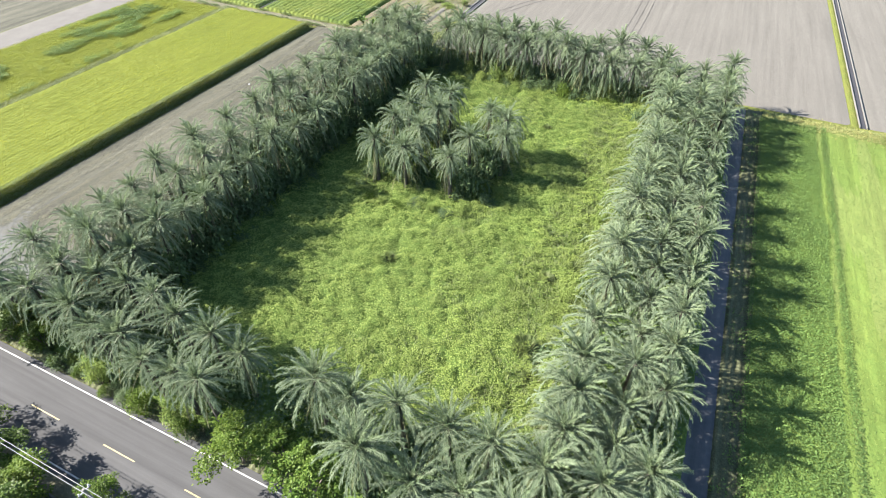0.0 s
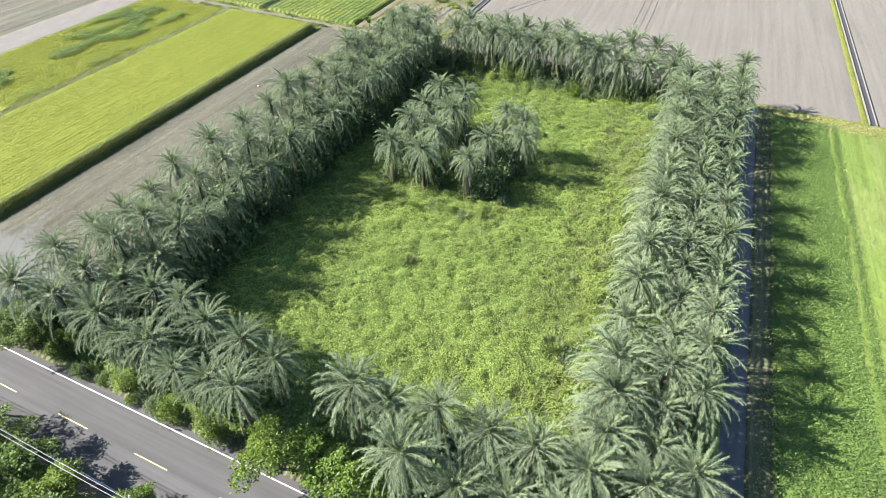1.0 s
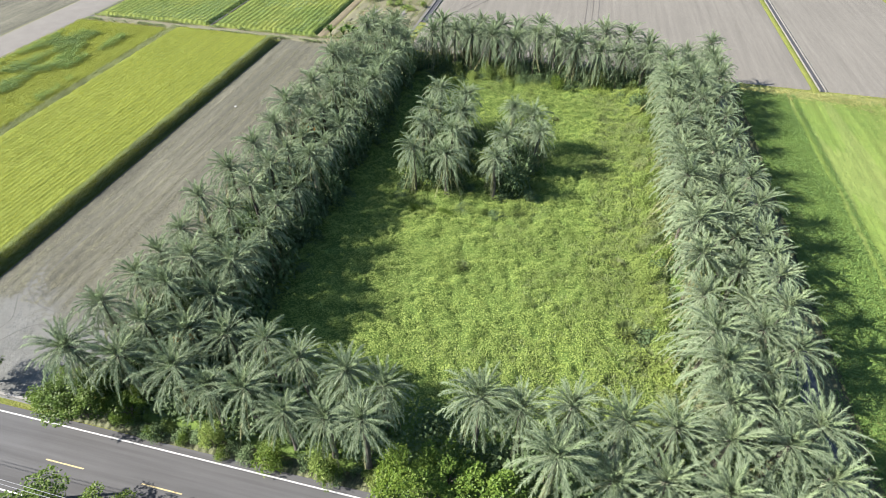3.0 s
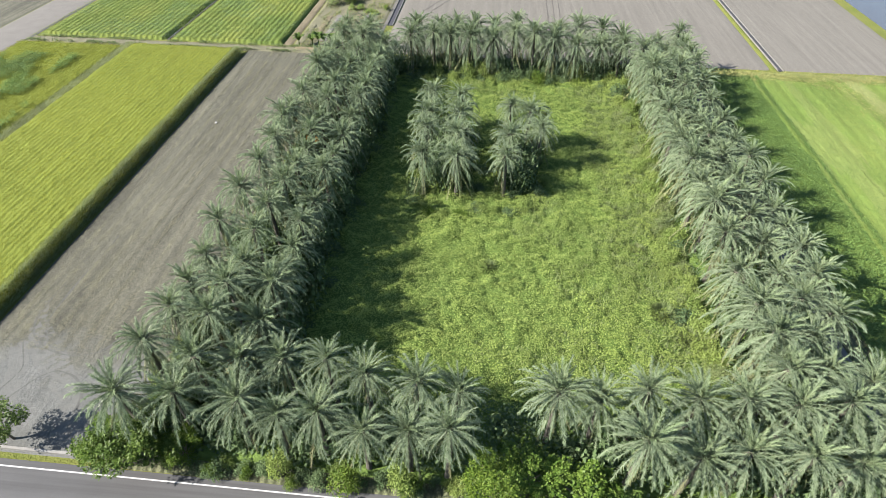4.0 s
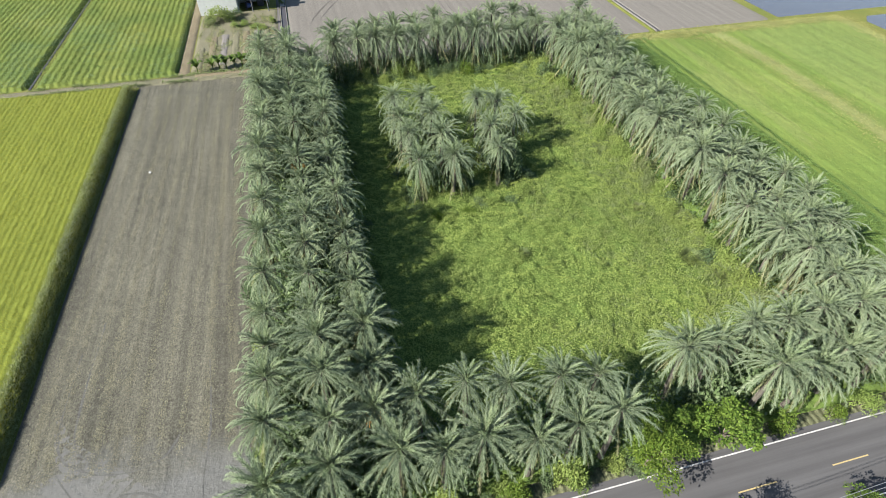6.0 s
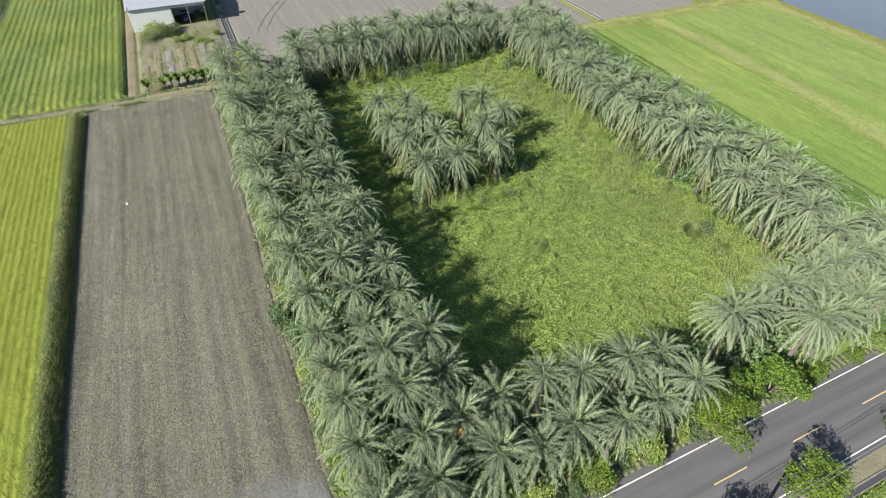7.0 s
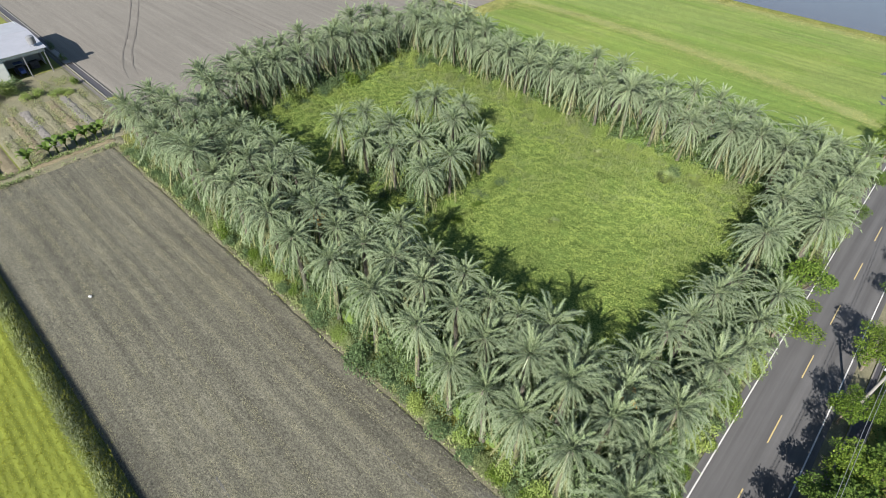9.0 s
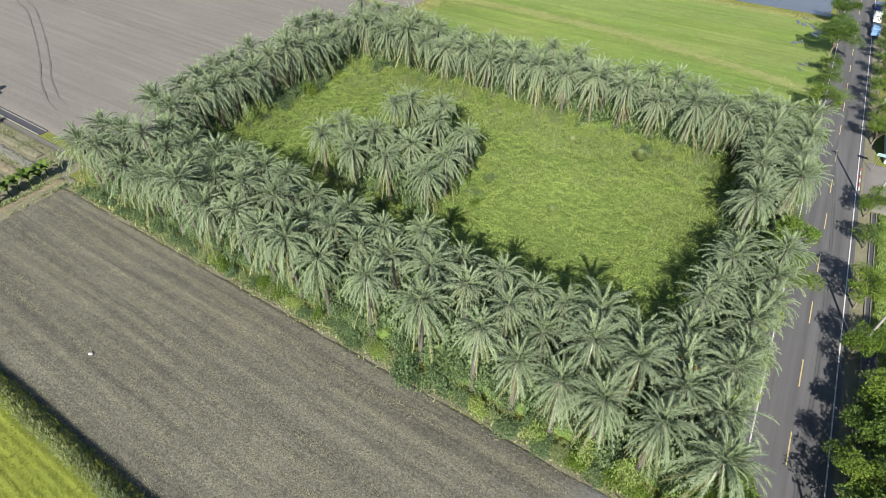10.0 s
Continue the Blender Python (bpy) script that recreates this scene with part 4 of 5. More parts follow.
n = 12000
x, y = rng.uniform(-136, -61.5, n), np.where(rng.random(n) < 0.55, 111.2 + rng.normal(0, 0.35, n), 108.7 + rng.normal(0, 0.3, n))
keep = lattice(x, y, 1.8, 255) + 0.4 * lattice(x, y, 0.6, 256) > rng.uniform(0.35, 1.0, n)
x, y = x[keep], y[keep]
n = len(x)
stuff("track_side_weeds", leaves(np.stack([x, y, 0.15 + rng.uniform(0, 0.3, n)], -1), rng.uniform(0.2, 0.5, n), rng.uniform(0.1, 1.2, n), narrow=0.35), GREY_WEED, "ragged weeds along the dry earth track")


def border_places(n):
    """Places under the four borders of palms."""
    pick = rng.random(n)
    u, v = rng.random(n), rng.random(n)
    x = np.select([pick < 0.35, pick < 0.5, pick < 0.85], [-59.2 + 10.4 * u, -59.2 + 65 * u, -3.4 + 11.2 * u], -50 + 47 * u)
    y = np.select([pick < 0.35, pick < 0.5, pick < 0.85], [17 + 91 * v, 17.2 + 7.2 * v, 17 + 91 * v], 98.5 + 9.5 * v)
    return x, y


# undergrowth raised high under the crowns so that low sun is blocked
n = 55000
x, y = border_places(n)
stuff("undergrowth", leaves(np.stack([x, y, meadow_height(x, y) + rng.random(n) * (1.0 + 3.2 * lattice(x, y, 3.0, 241))], -1), rng.uniform(0.22, 0.5, n), rng.uniform(-0.6, 1.2, n), narrow=0.7), SHRUB, "leafy undergrowth beneath the palms, raised to block low sun")


# ---- shrubs, creepers and grass tufts ----
def lumps(count, blobs, size, seed, narrow=0.6, flat_top=0.0):
    """Leaves over a heap of round lumps; blobs: rows of x, y, z, radius."""
    r = np.random.default_rng(seed)
    b = np.array(blobs, float)
    k = r.choice(len(b), count, p=b[:, 3] ** 2 / (b[:, 3] ** 2).sum())
    d = r.normal(size=(count, 3))
    d[:, 2] = np.abs(d[:, 2]) * (1 - flat_top) - 0.25
    d /= np.linalg.norm(d, axis=1, keepdims=True)
    reach = r.uniform(0.6, 1.05, count) + 0.1 * r.normal(size=count)
    p = b[k, :3] + d * (b[k, 3] * reach)[:, None]
    p[:, 2] = np.maximum(p[:, 2], 0.05)
    yaw = np.arctan2(d[:, 1], d[:, 0]) + r.normal(0, 0.7, count)
    return leaves(p, r.uniform(0.7, 1.3, count) * size, r.uniform(-0.7, 0.6, count), heading=yaw, narrow=narrow)


def heap(seed, spread, top, count, small=0.25, big=0.5):
    r = np.random.default_rng(seed)
    rows = []
    for _ in range(count):
        a, q = r.uniform(0, 6.28), r.random() ** 0.6
        rows.append((math.cos(a) * q * spread, math.sin(a) * q * spread, r.uniform(0.25, 1.0) * top * (1.1 - 0.5 * q), r.uniform(small, big)))
    return rows


SHRUBS = {}
for kind, mat, size, narrow, count in (("dark", SHRUB, 0.125, 0.65, 1000), ("bright", BRIGHT, 0.11, 0.65, 1500), ("creeper", VINE, 0.11, 0.8, 1300), ("fig", FIG, 0.26, 0.55, 900), ("pale", GREY_WEED, 0.12, 0.45, 1200)):
    SHRUBS[kind] = [quad_mesh("foliage", lumps(count, heap(300 + 10 * v + len(kind), 0.8, 0.85, 13), size, 320 + v, narrow), mat) for v in range(3)]
TUFTS = []
for v in range(3):
    q = 520
    d = rng.uniform(0, 6.28, q)
    s = rng.random(q) ** 0.5 * 0.35
    TUFTS.append(quad_mesh("blades", leaves(np.stack([np.cos(d) * s, np.sin(d) * s, s * 0], -1), rng.uniform(0.6, 1.2, q), rng.uniform(0.35, 1.35, q), heading=d, narrow=0.13), GREY_WEED))
shrub_count = 0


def shrub(kind, x, y, wide, high, label, group=""):
    """A bush: leaves over lumps, with a few short stems."""
    global shrub_count
    shrub_count += 1
    base = tagged(new("shrub"), label, "shrub", group)
    base.matrix_world = pose(x, y, 0, 0, 0, (shrub_count * 47) % 360)
    f = part("foliage", SHRUBS[kind][shrub_count % 3], parent=base)
    f.scale = (wide, wide, high)
    s = part("stem", STEM, parent=base)
    s.scale = (0.6, 0.6, high * 0.7)
    return base


bm = bmesh.new()
for k in range(3):
    a = k * 2.1
    add_tube(bm, [(0.05 * math.cos(a), 0.05 * math.sin(a), -0.1), (0.2 * math.cos(a), 0.2 * math.sin(a), 0.5), (0.5 * math.cos(a), 0.5 * math.sin(a), 1)], [0.06, 0.045, 0.015], 5)
STEM = bpy.data.meshes.new("stem")
bm.to_mesh(STEM)
bm.free()
STEM.materials.append(WOOD)

for x, y, w, h in ((-61.0, 19.4, 1.2, 3.6), (-60.8, 23.6, 1.1, 4.0), (-60.4, 27.6, 1.2, 3.4), (-60.8, 32.2, 1.1, 2.8), (-57.4, 17.6, 1.2, 4.4)):
    shrub("creeper", x, y, w, h, "lime-green creeper climbing a palm beside the field", "shrubs along the west edge")
r = random.Random(5)
y = 22.0
while y < 106:
    kind = r.choice(["creeper", "dark", "dark", "pale", "bright"]) if y < 90 else "dark"
    shrub(kind, -60.9 + r.uniform(-0.4, 0.4), y, r.uniform(0.8, 1.4), r.uniform(0.7, 1.9), {"creeper": "green creeper mound hanging under the palms", "dark": "dark green bushy shrub beside the tilled field", "bright": "light green leafy shrub beside the tilled field", "pale": "pale grey-green weedy bush beside the tilled field"}[kind], "shrubs along the west edge")
    y += r.uniform(1.1, 2.3)
shrub("dark", -61.4, 46.0, 2.0, 2.8, "large blue-green bush at the field's edge", "shrubs along the west edge")
shrub("dark", -61.3, 43.2, 1.7, 2.2, "large blue-green bush at the field's edge", "shrubs along the west edge")
y = 27.0
while y < 99:
    kind = r.choice(["creeper", "creeper", "pale", "dark"])
    shrub(kind, -4.4 + r.uniform(-1.6, 0.9), y, r.uniform(1.3, 2.2), r.uniform(1.6, 3.0), "leafy weeds and bushes at the clearing's edge", "shrubs inside the east border")
    y += r.uniform(0.8, 1.6)
x = -46.0
while x < -4:
    kind = r.choice(["dark", "dark", "creeper", "bright"])
    shrub(kind, x, 97.4 + r.uniform(-1.2, 1.4), r.uniform(1.2, 2.2), r.uniform(1.2, 3.0), "bushy shrub under the palms at the clearing's end", "shrubs inside the north border")
    x += r.uniform(1.6, 3.0)
shrub("dark", -6.5, 92.5, 2.8, 3.0, "large rounded green bush at the clearing's corner", "shrubs inside the east border")
shrub("creeper", -5.0, 86.5, 2.2, 2.2, "large rounded green bush at the clearing's corner", "shrubs inside the east border")
for x, y, w, h, kind in ((-37.6, 54.8, 1.2, 1.3, "bright"), (-35.2, 54.4, 1.1, 1.2, "creeper"), (-33.0, 54.4, 1.0, 1.4, "bright"), (-30.8, 56.2, 1.3, 1.5, "dark"), (-28.4, 56.2, 1.2, 1.2, "creeper"), (-25.6, 55.8, 1.5, 1.3, "dark"), (-23.6, 57.6, 1.6, 1.7, "creeper"), (-22.0, 60.4, 1.7, 1.8, "dark"), (-40.0, 57.2, 1.2, 1.4, "dark"), (-40.6, 61.5, 1.3, 1.6, "dark"), (-40.8, 66.0, 1.4, 1.6, "dark"), (-40.4, 70.5, 1.4, 1.6, "dark"), (-20.6, 63.5, 1.3, 1.4, "creeper"), (-19.0, 61.0, 1.2, 1.1, "creeper"), (-30.5, 61.0, 1.4, 1.6, "dark"), (-30.2, 66.0, 1.5, 1.6, "dark")):
    shrub(kind, x, y, w, h, "leafy bush at the foot of the palms", "shrubs round the middle palms")
for k in range(12):
    shrub("dark", -38.5 + 5.5 * (k % 2) + r.uniform(-1, 1), 59.0 + 1.5 * k, r.uniform(1.4, 1.9), r.uniform(2.4, 3.6), "tall shaded bush between palm trunks", "shrubs round the middle palms")
for x, y in ((-26, 60.5), (-25.5, 64), (-24, 67), (-24.5, 70), (-22.6, 68.6)):
    shrub("dark", x, y, 1.7, 3.4, "tall shaded bush between palm trunks", "shrubs round the middle palms")
y = 26.5
while y < 96:
    shrub("dark", -48.0 + r.uniform(-0.8, 0.6), y, r.uniform(1.0, 1.6), r.uniform(1.0, 2.2), "shaded dark bush under the palms", "shrubs inside the west border")
    y += r.uniform(2.2, 4.0)


# the thicket under the palms, past counting; mostly unseen, added to block low sun
thicket = []


def thicket_bush(x, y, wide, high, size=0.36, count=420):
    heap_corners = lumps(count, heap(900 + len(thicket), 0.8, 0.85, 13), size / wide, 700 + len(thicket), 0.75)
    thicket.append(heap_corners * np.array([wide, wide, high]) + np.array([x, y, 0]))


for k in range(50):
    x, y = border_places(2)
    thicket_bush(float(x[0]), float(y[0]), r.uniform(1.3, 2.0), r.uniform(2.0, 4.2))
for k in range(40):
    thicket_bush(-59.3 + r.uniform(-0.4, 0.4), 20.0 + 2.15 * k + r.uniform(-0.5, 0.5), r.uniform(1.2, 1.7), r.uniform(2.2, 4.2), 0.15, 800)
# tall unseen rows added to keep sun from passing between the trunks
for k in range(46):
    for x in (-56.9, -52.6, -49.9):
        thicket_bush(x + r.uniform(-0.6, 0.6), 19.5 + 1.75 * k + r.uniform(-0.5, 0.5), r.uniform(1.6, 2.1), r.uniform(4.4, 6.6))
for k in range(14):
    if k < 5 or k > 7:
        thicket_bush(-44.0 + 3.0 * k + r.uniform(-0.5, 0.5), 20.0, r.uniform(1.5, 2.0), r.uniform(3.0, 5.0))
# unseen filler among the middle palms, added to make their shadow solid
for x, y in ((-36.5, 60.5), (-36.6, 65.0), (-36.8, 69.5), (-37.0, 74.5), (-36.4, 62.8), (-36.8, 72.0), (-26.6, 62.5), (-25.0, 70.5), (-24.6, 67.0), (-24.8, 60.8), (-23.8, 63.6), (-25.6, 68.8), (-23.4, 66.0)):
    thicket_bush(x, y, 1.9, 5.8)
stuff("thicket", np.concatenate(thicket), SHRUB, "green thicket between the palm trunks, mostly unseen and added to block sun")
for k in range(14):
    shrub(r.choice(["dark", "creeper"]), -47 + 3.1 * k, 99.0 + r.uniform(-0.8, 1.2), r.uniform(1.4, 2.0), r.uniform(2.4, 4.4), "tall bush under the palms at the clearing's end", "shrubs inside the north border")


def grass_tuft(x, y, size, label):
    base = tagged(new("grass_tuft", TUFTS[int(abs(x * 7)) % 3]), label, "grass tuft", "grass tufts in the clearing")
    base.matrix_world = pose(x, y, 0.45, 0, 0, x * 40) @ Matrix.Scale(size, 4)


for x, y, s in ((-28.6, 44.6, 0.9), (-9.4, 49.5, 1.0), (-8.3, 38.4, 1.5), (-6.2, 35.0, 1.5), (-20.0, 85.2, 0.7), (-8.0, 64.0, 0.9)):
    grass_tuft(x, y, s, "tall tuft of pale green grass")
shrub("creeper", -29.6, 44.0, 1.0, 1.5, "lone round leafy bush in the clearing")


# ---- roadside trees ----
def tree_mesh_set(seed, spread, low, high, leaf_mat, leaf_size, count, full=1.0):
    r = np.random.default_rng(seed)
    wood = bmesh.new()
    fork = low * 0.55
    add_tube(wood, [(0, 0, -0.1), (0.08, 0.03, fork * 0.5), (0.12, -0.04, fork)], [0.14, 0.11, 0.1], 7)
    blobs = []
    for k in range(7):
        a = k * 0.9 + r.uniform(-0.3, 0.3)
        q = spread * r.uniform(0.45, 0.85)
        end = (math.cos(a) * q, math.sin(a) * q, r.uniform(low, high))
        mid = (end[0] * 0.45, end[1] * 0.45, fork + (end[2] - fork) * 0.6)
        add_tube(wood, [(0.12, -0.04, fork), mid, end], [0.08, 0.05, 0.015], 5)
        for _ in range(4):
            blobs.append((end[0] + r.normal(0, 0.22 * spread), end[1] + r.normal(0, 0.22 * spread), end[2] + r.normal(0, 0.3), full * r.uniform(0.28, 0.62) * (spread / 2.2) ** 0.5))
    for _ in range(5):
        blobs.append((r.normal(0, 0.3 * spread), r.normal(0, 0.3 * spread), high + r.uniform(-0.3, 0.4), r.uniform(0.35, 0.6)))
    crown = quad_mesh("crown", lumps(count, blobs, leaf_size, seed + 1, 0.6), leaf_mat)
    trunk = bpy.data.meshes.new("trunk")
    wood.to_mesh(trunk)
    wood.free()
    trunk.materials.append(WOOD)
    return trunk, crown


TREES = {
    "round": [tree_mesh_set(500 + v, 2.1, 2.2, 4.0, TREE, 0.2, 3400, 1.15) for v in range(3)],
    "light": [tree_mesh_set(520 + v, 2.2, 2.0, 4.2, BRIGHT, 0.17, 4600, 1.35) for v in range(2)],
    "fig": [tree_mesh_set(540 + v, 2.3, 1.8, 3.8, FIG, 0.2, 3600) for v in range(2)],
    "wide": [tree_mesh_set(560 + v, 3.8, 4.2, 6.4, TREE, 0.28, 7500, 1.7) for v in range(2)],
}
tree_count = 0


def tree(kind, x, y, size, label, group=""):
    global tree_count
    tree_count += 1
    base = tagged(new("tree"), label, "tree", group)
    base.matrix_world = pose(x, y, 0, 0, 0, (tree_count * 77) % 360)
    trunk, crown = TREES[kind][tree_count % len(TREES[kind])]
    for name, me in (("trunk", trunk), ("crown", crown)):
        part(name, me, parent=base).scale = (size, size, size)
    return base


NORTH = "trees and bushes between palms and road"
tree("round", -58.0, 16.6, 1.2, "dense dark green broadleaf tree beside the road", NORTH)
tree("light", -61.8, 16.2, 1.05, "dense green broadleaf tree beside the gravel entrance", NORTH)
shrub("bright", -62.6, 15.9, 1.7, 3.2, "light green bushy tree beside the gravel entrance", NORTH)
tree("round", -59.8, 15.9, 1.2, "dense dark green broadleaf tree beside the road", NORTH)
for k in range(17):
    shrub("dark" if k % 3 else "creeper", -56.6 + 1.75 * k, 16.3 + 0.5 * math.sin(k * 2.3), 0.95 + 0.25 * math.sin(k * 1.7), 1.3 + 0.4 * math.sin(k * 3.1), "low green bush on the shaded road verge", NORTH)
tree("light", -55.2, 16.7, 0.8, "green broadleaf tree under the palms", NORTH)
shrub("bright", -52.4, 15.6, 0.9, 1.5, "light green bush beside the road", NORTH)
shrub("bright", -45.0, 15.4, 0.7, 1.0, "small bush on the road's edge", NORTH)
shrub("dark", -52.0, 15.8, 1.2, 1.8, "green bush on the road verge", NORTH)
shrub("bright", -49.4, 15.9, 0.8, 1.2, "small bright green bush on the road verge", NORTH)
shrub("creeper", -46.2, 16.0, 1.2, 4.2, "bright creeper climbing a palm trunk", NORTH)
shrub("bright", -40.4, 15.6, 1.35, 2.6, "round yellow-green bush on the road verge", NORTH)
shrub("creeper", -35.2, 15.9, 1.4, 4.6, "bright creeper climbing a palm beside the road", NORTH)
shrub("bright", -34.2, 15.5, 1.0, 2.2, "yellow-green bush on the road verge", NORTH)
tree("light", -27.6, 15.6, 1.25, "fine-leaved light green tree over the road's edge", NORTH)
tree("fig", -19.8, 15.8, 1.3, "large-leaved spreading tree over the road's edge", NORTH)
tree("fig", -23.8, 17.2, 1.15, "large-leaved tree in the gap between palms", NORTH)
shrub("bright", -25.4, 18.2, 1.3, 2.6, "bright bush in the gap between palms", NORTH)
shrub("bright", -13.2, 15.7, 1.3, 2.8, "yellow-green bush under the palms beside the road", NORTH)
shrub("bright", -7.2, 15.7, 1.0, 1.9, "yellow-green bush on the road verge", NORTH)
shrub("creeper", -3.6, 15.8, 1.3, 2.4, "green creeper under the palms beside the road", NORTH)
shrub("fig", -26.2, 20.0, 1.4, 1.6, "large-leaved bush in the gap between palms", NORTH)
shrub("dark", -26.8, 22.6, 1.6, 1.3, "dark low bush in the gap between palms", NORTH)
tree("round", -72.6, 17.0, 1.05, "rounded green tree on the far side of the entrance", NORTH)
for x, s in ((0.4, 0.8), (11.0, 0.85), (30.0, 0.8), (36.0, 0.95), (43.5, 1.0), (64.0, 1.2), (70.0, 1.1)):
    tree("round", x, 15.6, s, "small green roadside tree", NORTH)
tree("light", 22.0, 15.8, 1.3, "light green spreading roadside tree", NORTH)
tree("wide", 54.5, 16.4, 1.05, "wide-crowned large roadside tree", NORTH)
tree("wide", 77.0, 16.4, 0.9, "wide-crowned large roadside tree", NORTH)
tree("wide", 96.0, 16.4, 0.9, "wide-crowned large roadside tree", NORTH)
SOUTH = "row of trees south of the road"
for x, y, s, kind in ((-56.0, 6.6, 1.15, "round"), (-50.6, 6.8, 1.05, "light"), (-46.0, 6.0, 1.1, "round"), (-41.2, 5.6, 1.2, "light"), (-33.8, 7.2, 0.95, "light"), (-25.2, 7.2, 1.15, "light"), (-12.5, 6.8, 0.8, "round"), (-4.8, 7.0, 0.95, "light"), (18.5, 6.8, 1.0, "light"), (25.5, 6.8, 1.0, "round"), (33.0, 6.8, 1.1, "light"), (41.0, 6.6, 1.1, "round"), (49.0, 6.6, 1.1, "round"), (58.0, 6.4, 1.2, "round"), (66.0, 6.2, 1.2, "round"), (76.0, 6.0, 1.2, "round"), (88.0, 6.0, 1.3, "round")):
    tree(kind, x, y, s, "leafy green tree beside the road" if kind == "round" else "light green tree leaning over the road's edge", SOUTH)
for x, y, s in ((-64.0, 3.0, 1.4), (-52.0, 4.0, 1.35), (-46.0, 3.6, 1.4), (-40.0, 3.2, 1.35), (-35.0, 2.4, 1.2), (-58.0, 3.4, 1.4), (-68.0, 1.0, 1.4), (-33.0, -1.5, 1.2), (-60.5, 2.0, 1.2), (-54.0, 1.5, 1.2), (-48.0, 1.2, 1.2), (-43.0, 0.5, 1.15), (-37.5, 1.8, 1.0), (-50.0, -3.0, 1.3), (-43.5, -4.0, 1.2), (-58.0, -3.5, 1.3)):
    tree("round", x, y, s, "leafy tree in the thicket behind the ditch", "thicket south of the road")


# ---- shed, garden and lane behind the grove ----
shed = tagged(new("shed"), "pale corrugated metal farm shed with an open bay", "shed")
shed.location = (-75.2, 146.3, 0)
W, D, LOW = 16.5, 19.0, 5.0


def cladding(name, length, height, m, pitch=1.5):
    """An upright wall of metal sheets along +x, each with its own raised edges, on a thin backing."""
    wall = part(name, box((0, 0.02, 0), (length, 0.05, height)), CLADDING, shed)
    wall.matrix_local = m
    for i in range(int(length / pitch + 0.5)):
        part("panel", box((i * pitch, -0.03, 0), (min(length, (i + 1) * pitch) - 0.025, 0.016, height), 0.01), CLADDING, wall)


cladding("front_wall", 9.0, LOW, pose(0, 0, 0))
part("lintel", box((9.0, -0.05, LOW - 0.7), (W, 0.1, LOW)), CLADDING, shed)
cladding("side_wall", D, LOW + 0.3, pose(0, 0, 0, 0, 0, 90))
cladding("side_wall", D - 5, LOW + 0.3, pose(W, 5, 0, 0, 0, 90))
cladding("back_wall", W, LOW, pose(0, D, 0))
part("inner_wall", box((9.0, 0.1, 0), (9.12, 8, LOW)), CLADDING, shed)
part("rear_panel", box((9.12, 8, 0), (W, 8.15, LOW)), CLADDING, shed)
rise = 0.9
prof = [(-0.5, LOW + 0.05), (D / 2, LOW + rise), (D + 0.5, LOW + 0.05)]
rx = np.concatenate([[k, k + 0.7, k + 0.8, k + 0.9] for k in range(38)]) * (W + 1) / 38 - 0.5
rz = np.tile([0, 0, 0.008, 0.008], 38)
roof_x, _ = np.meshgrid(rx, np.zeros(3))
roof_y = np.repeat(np.array([[a] for a, b in prof]), len(rx), 1)
roof_z = np.repeat(np.array([[b] for a, b in prof]), len(rx), 1) + rz
roof = grid_mesh("roof", roof_x, roof_y, roof_z, ROOF)
roof.polygons.foreach_set("use_smooth", np.zeros(len(roof.polygons), dtype=bool))
part("roof", roof, None, shed, "white corrugated metal roof")
for x in (12.4, 16.2):
    part("post", box((x, -0.1, 0), (x + 0.18, 0.08, LOW - 0.6), 0.02), STEEL, shed)
tank = tagged(new("water_tank"), "round stainless steel water tank on the shed's corner", "tank")
tank.location = (-59.9, 147.6, LOW + 0.1)
bm = bmesh.new()
add_tube(bm, [(0, 0, 0.6), (0, 0, 0.7), (0, 0, 2.0), (0, 0, 2.25)], [0.5, 0.72, 0.72, 0.25], 20)
part("barrel", bm, STEEL, tank)
bm = bmesh.new()
for k in range(4):
    add_tube(bm, [(0.55 * math.cos(k * 1.57), 0.55 * math.sin(k * 1.57), 0), (0.5 * math.cos(k * 1.57), 0.5 * math.sin(k * 1.57), 0.7)], [0.04, 0.04], 5)
part("stand", bm, STEEL, tank)
tractor = tagged(new("tractor"), "small blue tractor parked under the shed", "tractor")
tractor.location = (-63.6, 149.4, 0)
part("bonnet", box((-0.45, -1.5, 0.6), (0.45, 0.2, 1.25), 0.1), BLUE, tractor)
part("cabin", box((-0.65, 0.2, 0.6), (0.65, 1.3, 1.5), 0.08), DARK, tractor)
part("roof", box((-0.75, 0.1, 2.1), (0.75, 1.4, 2.2), 0.03), BLUE, tractor)
for x, y, rad in ((-0.8, 0.9, 0.65), (0.8, 0.9, 0.65), (-0.65, -1.1, 0.42), (0.65, -1.1, 0.42)):
    bm = bmesh.new()
    add_tube(bm, [(x - 0.15, y, rad), (x + 0.15, y, rad)], [rad, rad], 16)
    part("wheel", bm, DARK, tractor)
crate = tagged(new("crate_stack"), "dark crates stacked under the shed roof", "crates")
crate.location = (-60.8, 151.0, 0)
for k in range(3):
    part("crate", box((-0.8, -0.5, k * 0.5), (0.8, 0.5, k * 0.5 + 0.46), 0.04), DARK, crate)

